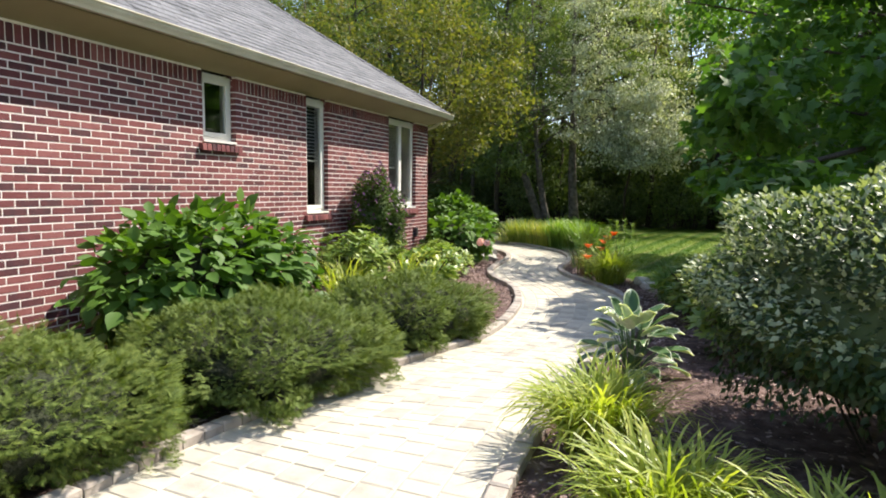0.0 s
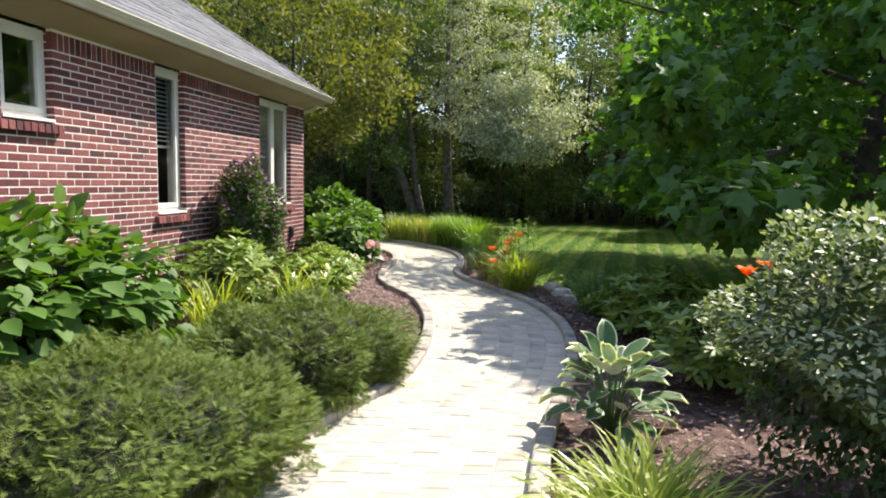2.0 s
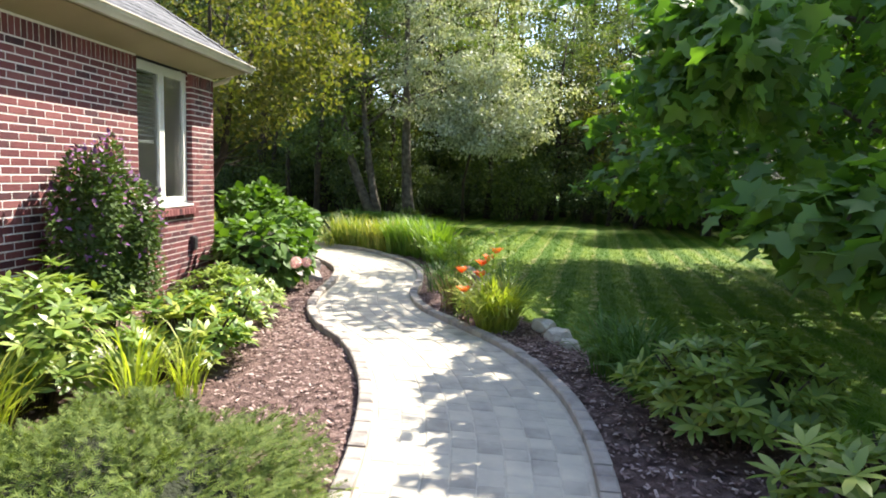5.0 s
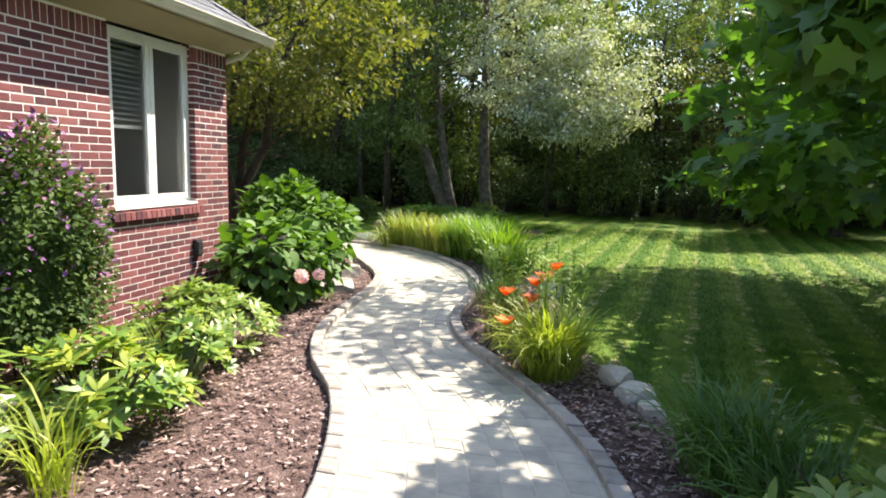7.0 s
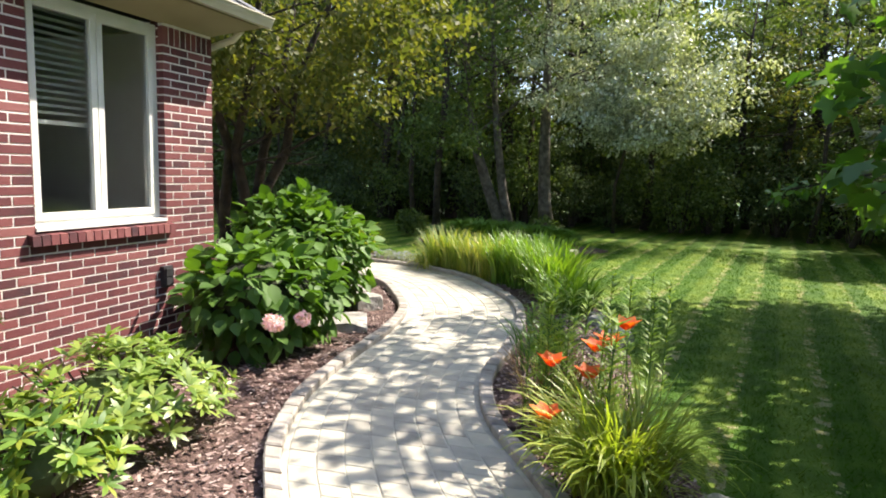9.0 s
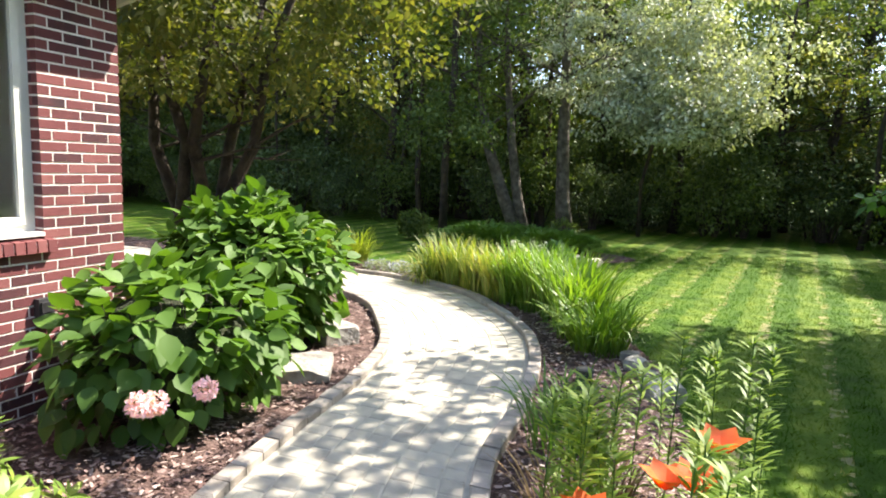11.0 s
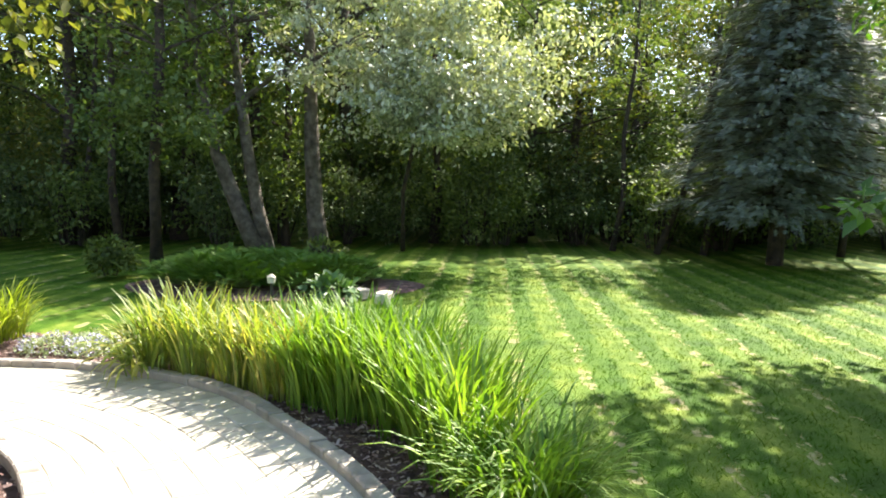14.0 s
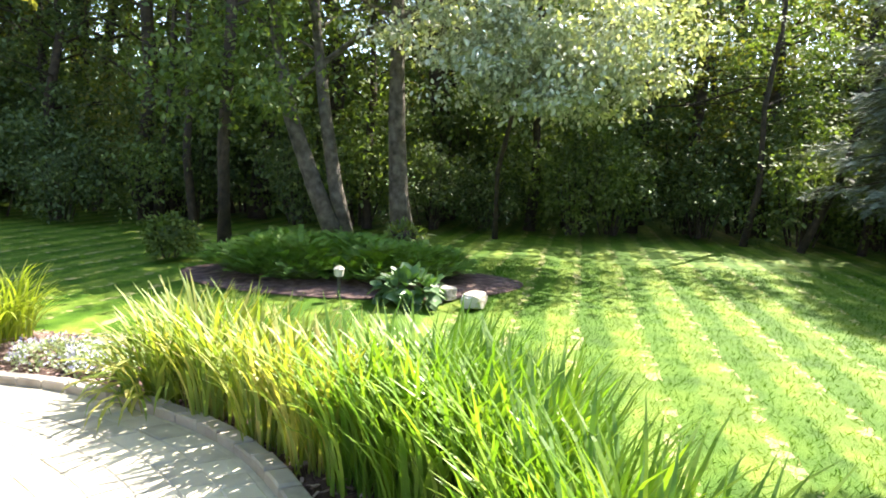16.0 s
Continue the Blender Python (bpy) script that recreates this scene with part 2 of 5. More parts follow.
# ---- mesh helpers ----
def raw(name, verts, faces, material, parent=None, label="", smooth=False, kind=""):
    me = bpy.data.meshes.new(name)
    verts = np.asarray(verts, dtype=np.float32).reshape(-1, 3)
    if isinstance(faces, np.ndarray):
        k = faces.shape[1]
        me.vertices.add(len(verts))
        me.vertices.foreach_set("co", verts.ravel())
        me.loops.add(faces.size)
        me.loops.foreach_set("vertex_index", faces.astype(np.int32).ravel())
        me.polygons.add(len(faces))
        me.polygons.foreach_set("loop_start", np.arange(0, faces.size, k, dtype=np.int32))
        me.update(calc_edges=True)
    else:
        me.from_pydata(verts.tolist(), [], [list(f) for f in faces])
        me.update()
    me.shade_smooth() if smooth else me.shade_flat()
    me.materials.append(material)
    ob = new(name, me)
    if parent is not None:
        ob.parent = parent
    return tagged(ob, label, kind=kind)


def part(name, bm, material, parent, label="", smooth=False):
    me = bpy.data.meshes.new(name)
    bmesh.ops.recalc_face_normals(bm, faces=bm.faces)
    bm.to_mesh(me)
    bm.free()
    me.shade_smooth() if smooth else me.shade_flat()
    me.materials.append(material)
    ob = new(name, me)
    if parent is not None:
        ob.parent = parent
    return tagged(ob, label)


def thing(name, x, y, z, label, category, group=""):
    ob = new(name)
    ob.location = (x, y, z)
    return tagged(ob, label, category, group)


def box(bm, x0, x1, y0, y1, z0, z1, bevel=0.0):
    vs = [bm.verts.new((x, y, z)) for x in (x0, x1) for y in (y0, y1) for z in (z0, z1)]
    fs = [bm.faces.new([vs[i] for i in f]) for f in ((0, 1, 3, 2), (4, 6, 7, 5), (0, 4, 5, 1), (2, 3, 7, 6), (0, 2, 6, 4), (1, 5, 7, 3))]
    if bevel:
        es = {e for f in fs for e in f.edges}
        bmesh.ops.bevel(bm, geom=list(es), offset=bevel, segments=1, affect="EDGES")


BOXF = np.array([(0, 1, 3, 2), (4, 6, 7, 5), (0, 4, 5, 1), (2, 3, 7, 6), (0, 2, 6, 4), (1, 5, 7, 3)])


def boxes(name, items, material, parent, kind="", label=""):
    """Many boxes (x0,x1,y0,y1,z0,z1) in one mesh."""
    a = np.asarray(items, float)
    n = len(a)
    v = np.empty((n, 8, 3))
    k = 0
    for i in (0, 1):
        for j in (2, 3):
            for h in (4, 5):
                v[:, k, 0], v[:, k, 1], v[:, k, 2] = a[:, i], a[:, j], a[:, h]
                k += 1
    f = (BOXF[None] + 8 * np.arange(n)[:, None, None]).reshape(-1, 4)
    return raw(name, v.reshape(-1, 3), f, material, parent, label, kind=kind)


def tube(bm, pts, radii, sides=8):
    """A tapered tube along points."""
    rings = []
    for i, p in enumerate(pts):
        p = Vector(p)
        d = (Vector(pts[min(i + 1, len(pts) - 1)]) - Vector(pts[max(i - 1, 0)])).normalized()
        q = d.to_track_quat("Z", "Y")
        rings.append([bm.verts.new(p + q @ Vector((math.cos(a) * radii[i], math.sin(a) * radii[i], 0))) for a in (2 * math.pi * k / sides for k in range(sides))])
    for a, b in zip(rings, rings[1:]):
        for k in range(sides):
            bm.faces.new((a[k], a[(k + 1) % sides], b[(k + 1) % sides], b[k]))
    bm.faces.new(rings[0][::-1])
    bm.faces.new(rings[-1])


def frames_from(normals, dirs):
    """Rotation matrices (N,3,3): local y along dirs, local z near normals."""
    y = dirs / np.linalg.norm(dirs, axis=1, keepdims=True)
    x = np.cross(y, normals)
    x /= np.linalg.norm(x, axis=1, keepdims=True) + 1e-9
    z = np.cross(x, y)
    return np.stack([x, y, z], axis=2)


LEAF_T = (np.array([(0, 0, 0), (0.3, 0.42, 0.05), (0, 1, -0.06), (-0.3, 0.42, 0.05)]), np.array([(0, 1, 2), (0, 2, 3)]))
LEAF_BIG = (np.array([(0, 0, 0), (0.3, 0.18, 0.06), (0.4, 0.45, 0.07), (0.3, 0.72, 0.03), (0, 1.08, -0.12), (-0.3, 0.72, 0.03), (-0.4, 0.45, 0.07), (-0.3, 0.18, 0.06), (0, 0.5, -0.02)]),
            np.array([(0, 1, 8), (1, 2, 8), (2, 3, 8), (3, 4, 8), (4, 5, 8), (5, 6, 8), (6, 7, 8), (7, 0, 8)]))
oval = [(0, 0, 0)] + [(0.3 * math.sin(t) ** 0.8 * (1.15 - 0.25 * t / 3.14), 0.5 - 0.5 * math.cos(t), 0.09 - 0.05 * abs(math.cos(t))) for t in [k * 3.1416 / 8 for k in range(1, 8)]] + [(0, 1.15, -0.2)]
oval += [(-x, y, z) for x, y, z in oval[7:0:-1]]
mids = [(0, 0.3, 0.0), (0, 0.62, -0.02)]
LEAF_OVAL = (np.array(oval + mids), np.array([(i, (i + 1) % 16, 16 if i < 4 or i >= 12 else 17) for i in range(16)] + [(4, 17, 16), (12, 16, 17)]))
LEAF_LONG = (np.array([(0, 0, 0), (0.13, 0.35, 0.03), (0.12, 0.7, 0.0), (0, 1, -0.08), (-0.12, 0.7, 0.0), (-0.13, 0.35, 0.03)]), np.array([(0, 1, 5), (1, 2, 5), (2, 4, 5), (2, 3, 4)]))
LEAF_THIN = (LEAF_LONG[0] * [0.6, 1, 1], LEAF_LONG[1])
LOBE = [(0, 0), (0.12, 0.05), (0.42, -0.08), (0.36, 0.16), (0.62, 0.42), (0.34, 0.46), (0.24, 0.5), (0.2, 0.72), (0, 1.0), (-0.2, 0.72), (-0.24, 0.5), (-0.34, 0.46), (-0.62, 0.42), (-0.36, 0.16), (-0.42, -0.08), (-0.12, 0.05)]
LEAF_MAPLE = (np.array([(x, y, -0.12 * (abs(x) + max(0, y - 0.5))) for x, y in LOBE] + [(0, 0.38, 0.02)]), np.array([(i, (i + 1) % 16, 16) for i in range(16)]))
sp = [(0, 0, 0)]
sf = []
for i in range(6):
    yb = 0.12 + 0.14 * i
    ln = 0.34 * (1 - 0.45 * i / 6)
    k = len(sp)
    sp += [(0.0, yb, 0.02), (0.0, yb + 0.09, 0.0), (ln, yb + 0.24, 0.03), (-ln, yb + 0.24, 0.03)]
    sf += [(k, k + 2, k + 1), (k, k + 1, k + 3)]
k = len(sp)
sp += [(0.05, 0.8, 0), (-0.05, 0.8, 0), (0, 1.12, -0.03)]
sf += [(k, k + 2, k + 1)]
SPRIG = (np.array(sp), np.array(sf))


def scatter(name, template, pos, rot, size, material, parent=None, kind="stuff", label=""):
    tv, tf = template
    n = len(pos)
    size = np.broadcast_to(np.asarray(size, float).reshape(-1, 1, 1) if np.ndim(size) else float(size), (n, 1, 1))
    v = np.einsum("nij,vj->nvi", rot, tv) * size + pos[:, None, :]
    f = (tf[None] + len(tv) * np.arange(n)[:, None, None]).reshape(-1, 3)
    return raw(name, v.reshape(-1, 3), f, material, parent, label, kind=kind, smooth=True)


def unit(a):
    return a / (np.linalg.norm(a, axis=1, keepdims=True) + 1e-9)


def shell(n, r, low=-0.2, inner=0.75):
    """Points in the outer part of an ellipsoid, and their outward directions."""
    d = unit(rng.normal(size=(n * 3, 3)))
    d = d[d[:, 2] > low][:n]
    s = inner + (1 - inner) * rng.random((len(d), 1))
    bumps = 1 + 0.1 * np.sin(d[:, :1] * 7 + d[:, 1:2] * 5) + 0.08 * np.sin(d[:, 2:] * 9 + d[:, :1] * 6)
    return d * s * bumps * np.asarray(r), unit(d / np.asarray(r))


def leafframes(out, droop=0.3, jitter=0.6):
    n = len(out)
    dirs = out + rng.normal(size=(n, 3)) * jitter + np.array([0, 0, -droop])
    nor = out * 0.6 + np.array([0, 0, 0.9]) + rng.normal(size=(n, 3)) * 0.35
    return frames_from(nor, dirs)


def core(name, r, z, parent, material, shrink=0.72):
    """A dark lump that closes a dense shrub and stands for its inner shade."""
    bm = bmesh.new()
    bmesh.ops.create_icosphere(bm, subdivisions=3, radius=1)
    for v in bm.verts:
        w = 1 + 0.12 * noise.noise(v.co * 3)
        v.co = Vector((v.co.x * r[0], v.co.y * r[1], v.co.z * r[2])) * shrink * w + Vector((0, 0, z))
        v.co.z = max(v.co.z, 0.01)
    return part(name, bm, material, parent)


def stems(parent, n, r, h, rad=0.012, material=None, name="stem_mass", lean=0.7):
    bm = bmesh.new()
    for i in range(n):
        a = rng.random() * 6.28
        b = rng.random() ** 0.5
        x, y = math.cos(a) * r[0] * b, math.sin(a) * r[1] * b
        tube(bm, [(x * 0.25, y * 0.25, 0), (x * 0.5, y * 0.5, h * 0.4), (x * lean, y * lean, h * 0.8)], [rad, rad * 0.8, rad * 0.4], 5)
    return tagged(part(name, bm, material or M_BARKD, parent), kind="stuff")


# ---- ground ----
def cat(pts, n=12):
    """A smooth line through points."""
    p = [Vector(q) for q in pts]
    p = [p[0] * 2 - p[1]] + p + [p[-1] * 2 - p[-2]]
    out = []
    for i in range(1, len(p) - 2):
        for k in range(n):
            t = k / n
            a, b, c, d = p[i - 1], p[i], p[i + 1], p[i + 2]
            out.append(0.5 * (2 * b + (c - a) * t + (2 * a - 5 * b + 4 * c - d) * t * t + (3 * b - a - 3 * c + d) * t ** 3))
    out.append(p[-2])
    return out


PATH_L = [(-3.6, -9), (-3.4, -3), (-2.8, 0.5), (-2.45, 1.9), (-2.3, 2.9), (-2.27, 3.7), (-2.08, 4.7), (-1.8, 5.8), (-1.54, 6.7), (-1.52, 7.6), (-1.64, 8.6), (-1.85, 9.4), (-2.15, 10.1), (-2.62, 10.8), (-2.93, 11.6), (-3.06, 12.5), (-3.14, 13.4), (-3.34, 14.3), (-3.75, 15.05), (-4.25, 15.75), (-4.85, 16.15), (-5.5, 16.4), (-6.3, 16.55), (-8, 16.65), (-14, 16.75)]
PATH_R = [(1.6, -9), (1.5, -3), (1.15, 0.3), (0.45, 1.7), (-0.1, 2.7), (-0.34, 3.6), (-0.37, 5.0), (-0.31, 5.9), (-0.17, 6.7), (-0.07, 7.6), (-0.07, 8.5), (-0.22, 9.4), (-0.55, 10.25), (-1.02, 11.0), (-1.48, 11.7), (-1.74, 12.5), (-1.78, 13.4), (-1.92, 14.5), (-2.22, 15.4), (-2.85, 16.35), (-3.45, 17.0), (-4.35, 17.45), (-5.4, 17.65), (-8, 17.8), (-14, 17.9)]
LINE_L, LINE_R = cat([(x, y, 0) for x, y in PATH_L]), cat([(x, y, 0) for x, y in PATH_R])

ground = raw("ground", [(-400, -300, -0.05), (400, -300, -0.05), (400, 500, -0.05), (-400, 500, -0.05)], [(0, 1, 2, 3)], M_LAWN, kind="structure", label="mown green lawn with pale mowing stripes")
ground["category"] = "lawn"


def strip(name, a, b, z, material, label):
    v = [(p.x, p.y, z) for p in a] + [(p.x, p.y, z) for p in b]
    n = len(a)
    return raw(name, v, [(i, i + 1, n + i + 1, n + i) for i in range(n - 1)], material, kind="structure", label=label)


strip("path_base", LINE_L, LINE_R, 0.0, M_SAND, "dark sandy joints under the paver walk")

LAWN_EDGE = [(4.7, -9), (4.4, -3), (3.6, 1), (3.5, 4), (3.21, 6.56), (2.22, 7.65), (1.34, 8.55), (0.72, 9.53), (0.1, 10.41), (-0.32, 11.35), (-0.68, 12.44), (-0.79, 13.72), (-1.03, 14.95), (-1.49, 16.07), (-2.33, 17.28), (-3.55, 18.23), (-5.17, 18.69), (-8.01, 18.71), (-14.63, 18.99)]


def resample(line, n):
    d = [0]
    for a, b in zip(line, line[1:]):
        d.append(d[-1] + (b - a).length)
    out = []
    j = 0
    for i in range(n):
        s = d[-1] * i / (n - 1)
        while j < len(d) - 2 and d[j + 1] < s:
            j += 1
        t = (s - d[j]) / (d[j + 1] - d[j])
        out.append(line[j].lerp(line[j + 1], min(max(t, 0), 1)))
    return out


edge = resample(cat([(x, y, 0) for x, y in LAWN_EDGE]), 220)
rr = resample(LINE_R, 220)
WALL_X, CORNER_Y = -4.605, 12.77


def bed_strip(name, a, b, label, cols=10, amp=0.02):
    v, f = [], []
    n = len(a)
    for i in range(n):
        for k in range(cols + 1):
            p = a[i].lerp(b[i], k / cols)
            rise = math.sin(math.pi * k / cols) * 0.04
            v.append((p.x, p.y, -0.02 + rise + amp * noise.noise(Vector((p.x * 4, p.y * 4, 0)))))
    for i in range(n - 1):
        for k in range(cols):
            q = i * (cols + 1) + k
            f.append((q, q + 1, q + cols + 2, q + cols + 1))
    return raw(name, v, f, M_SOIL, kind="structure", label=label, smooth=True)


bed_strip("bed_right", rr, edge, "shredded brown bark mulch in the planting bed by the lawn")
ll = resample(LINE_L, 220)
houseside = [Vector((max(-12, WALL_X + 0.02) if p.y < 12.6 else min(p.x - 0.5, WALL_X - 0.5 - (p.y - 12.6) * 1.2), p.y if p.y < 12.9 else min(p.y, 15.0), 0)) for p in ll]
bed_strip("bed_house", houseside, ll, "shredded brown bark mulch between the walk and the brick wall")

# mulch chips
def chips(name, a, b, n, parent=None, lo=0.0, hi=1.0, y0=0, y1=99):
    A = np.array([(p.x, p.y) for p in a])
    B = np.array([(p.x, p.y) for p in b])
    i = rng.integers(0, len(A) - 1, n)
    t, u = rng.random((n, 1)), lo + (hi - lo) * rng.random((n, 1))
    P = (A[i] * (1 - t) + A[i + 1] * t) * (1 - u) + (B[i] * (1 - t) + B[i + 1] * t) * u
    k = (P[:, 1] > y0) & (P[:, 1] < y1)
    P, u = P[k], u[k]
    z = -0.01 + np.sin(np.pi * u[:, 0]) * 0.045
    pos = np.column_stack([P, z + rng.random(len(P)) * 0.02])
    out = np.column_stack([rng.normal(size=(len(P), 2)) * 0.35, np.ones(len(P))])
    dirs = np.column_stack([rng.normal(size=(len(P), 2)), rng.normal(size=len(P)) * 0.15])
    chip = (np.array([(-0.2, 0, 0), (0.2, 0.1, 0), (0.14, 1, 0.03), (-0.16, 0.9, 0)]), np.array([(0, 1, 2), (0, 2, 3)]))
    return scatter(name, chip, pos, frames_from(out, dirs), 0.016 + 0.034 * rng.random(len(P)), M_CHIP, parent)


tagged(chips("mulch_chips", rr, edge, 36000, y0=1, y1=19), "loose brown and tan bark chips", "mulch")
tagged(chips("mulch_chips", houseside, ll, 60000, y0=1, y1=17.5), "loose reddish brown bark chips", "mulch")


# ---- house ----
SILL_Z, HEAD_Z = 1.1, 2.72
WINDOWS = [(6.44, 6.98, 1.96), (8.43, 8.99, SILL_Z), (10.99, 12.18, SILL_Z)]
Y0 = -8.0
COURSE, BRICK_L = 0.0677, 0.203
wall = tagged(new("wall_east"), "red brick house wall with pale mortar", "wall", kind="structure")
core_items = []
ys = [Y0] + [v for w in WINDOWS for v in (w[0] - 0.004, w[1] + 0.004)] + [CORNER_Y - 0.006]
for i in range(len(ys) - 1):
    if i % 2 == 0:
        core_items.append((WALL_X - 0.24, WALL_X - 0.0022, ys[i], ys[i + 1], -0.2, 2.75))
for a, b_, z in WINDOWS:
    core_items.append((WALL_X - 0.24, WALL_X - 0.0022, a, b_, -0.2, z - 0.07))
boxes("mortar", core_items, M_MORTAR, wall)
boxes("wall_north", [(-16, WALL_X - 0.245, CORNER_Y - 0.25, CORNER_Y - 0.008, -0.2, 2.75)], M_MORTAR, None, "structure", "red brick wall round the corner")
boxes("wall_south", [(-16, WALL_X - 0.245, Y0, Y0 + 0.2, -0.2, 2.75)], M_MORTAR, None, "structure", "plain end wall")
boxes("wall_west", [(-16.2, -16, Y0, CORNER_Y, -0.2, 2.735)], M_MORTAR, None, "structure", "plain rear wall")
boxes("floor", [(-16, WALL_X - 0.25, Y0 + 0.2, CORNER_Y - 0.26, -0.1, 0.35)], M_ROOM, None, "structure", "floor inside the house, coloured near-black for the unlit room")
boxes("ceiling", [(-16, WALL_X - 0.25, Y0 + 0.2, CORNER_Y - 0.26, 2.76, 2.80)], M_ROOM, None, "structure", "ceiling inside the house, coloured near-black for the unlit room")
boxes("room_shade_wall", [(-8.1, -8.0, Y0 + 0.2, CORNER_Y - 0.3, 0.35, 2.8), (-8, WALL_X - 0.26, 7.2, 7.3, 0.35, 2.8), (-8, WALL_X - 0.26, 9.9, 10.0, 0.35, 2.8)], M_ROOM, None, "structure", "inner walls behind the windows, coloured near-black for the unlit room")

bricks, soldier = [], []
k = 0
z = -0.14
top = 2.72 - 0.203
while z < top - 0.01:
    off = (k % 2) * BRICK_L / 2
    y = CORNER_Y - off
    spans = [(Y0, CORNER_Y)]
    for a, b_, s in WINDOWS:
        if z + COURSE * 0.5 > s - 0.07:
            new_spans = []
            for p, q in spans:
                if a < q and b_ > p:
                    new_spans += [(p, a), (b_, q)]
                else:
                    new_spans.append((p, q))
            spans = new_spans
    for p, q in spans:
        cuts = [p]
        yy = CORNER_Y - off - BRICK_L * int((CORNER_Y - off - p) / BRICK_L)
        while yy < q:
            if yy - p > 0.055 and q - yy > 0.055:
                cuts.append(yy)
            yy += BRICK_L
        cuts.append(q)
        for i, (c, d) in enumerate(zip(cuts, cuts[1:])):
            bricks.append((c + (0.0065 if i else 0), d - (0.0065 if d < q else 0), z, z + COURSE - 0.0135))
    z += COURSE
    k += 1
for p, q in [(Y0, WINDOWS[0][0]), (WINDOWS[0][1], WINDOWS[1][0]), (WINDOWS[1][1], WINDOWS[2][0]), (WINDOWS[2][1], CORNER_Y)]:
    n_b = round((q - p) / COURSE)
    st = (q - p) / n_b
    for i in range(n_b):
        soldier.append((p + st * i + (0.005 if i else 0), p + st * (i + 1) - (0.005 if i < n_b - 1 else 0), z, 2.717))
near = [b for b in bricks if 10.2 < b[0] and b[2] < 1.75]
near_set = set(sorted(near, key=lambda b: -b[0])[:300])
rest = [b for b in bricks if b not in near_set] + soldier
jit = rng.random(len(rest)) * 0.0015
boxes("bricks", [(WALL_X - 0.05, WALL_X + j, c, d, e, f) for (c, d, e, f), j in zip(rest, jit)], M_BRICK, wall, "stuff")
# the return of the corner and the window jambs
ret = []
z, k = -0.14, 0
while z < 2.73:
    x = WALL_X - (0.0 if k % 2 else 0.1015)
    if k % 2 == 0:
        ret.append((WALL_X - 0.0915, WALL_X - 0.052, CORNER_Y - 0.05, CORNER_Y + 0.001, z, z + COURSE - 0.0125))
    for i in range(6):
        ret.append((x - 0.203 * (i + 1) + 0.01 - 0.0, x - 0.203 * i - (0.051 if i == 0 and k % 2 else 0), CORNER_Y - 0.05, CORNER_Y + 0.002, z, z + COURSE - 0.0125))
    for a, b_, s in WINDOWS:
        if z > s - 0.03:
            ret.append((WALL_X - 0.13, WALL_X - 0.052, a - 0.05, a - 0.001, z, z + COURSE - 0.0125))
            ret.append((WALL_X - 0.13, WALL_X - 0.052, b_ + 0.001, b_ + 0.05, z, z + COURSE - 0.0125))
    z += COURSE
    k += 1
boxes("return_bricks", ret, M_BRICK, wall, "stuff")

# plinth vent and small pale block at the base
for a, b_, s in WINDOWS:
    n_b = int((b_ - a + 0.12) / 0.0677)
    step = (b_ - a + 0.12) / n_b
    sill = thing("brick_sill", WALL_X, (a + b_) / 2, s, "sloping red brick rowlock window sill", "window sill", "brick window sills")
    y = a - 0.06
    me = None
    for i in range(n_b):
        if me is None:
            bm = bmesh.new()
            vs = [bm.verts.new(p) for p in ((-0.12, 0, -0.075), (-0.12, 0.0577, -0.075), (0.055, 0, -0.1), (0.055, 0.0577, -0.1), (-0.12, 0, -0.005), (-0.12, 0.0577, -0.005), (0.05, 0, -0.028), (0.05, 0.0577, -0.028))]
            for f in ((0, 1, 3, 2), (4, 6, 7, 5), (0, 4, 5, 1), (2, 3, 7, 6), (0, 2, 6, 4), (1, 5, 7, 3)):
                bm.faces.new([vs[j] for j in f])
            ob = part("brick", bm, M_BRICK_O, sill)
            me = ob.data
        else:
            ob = new("brick", me)
            ob.parent = sill
        ob.location = (0, y + step * i - (a + b_) / 2, 0)
        ob.rotation_euler = (0, 0, radians(rng.normal() * 0.6))
    boxes("mortar_bed", [(-0.12, 0.04, a - 0.058 - (a + b_) / 2, b_ + 0.058 - (a + b_) / 2, -0.085, -0.04)], M_MORTAR, sill)


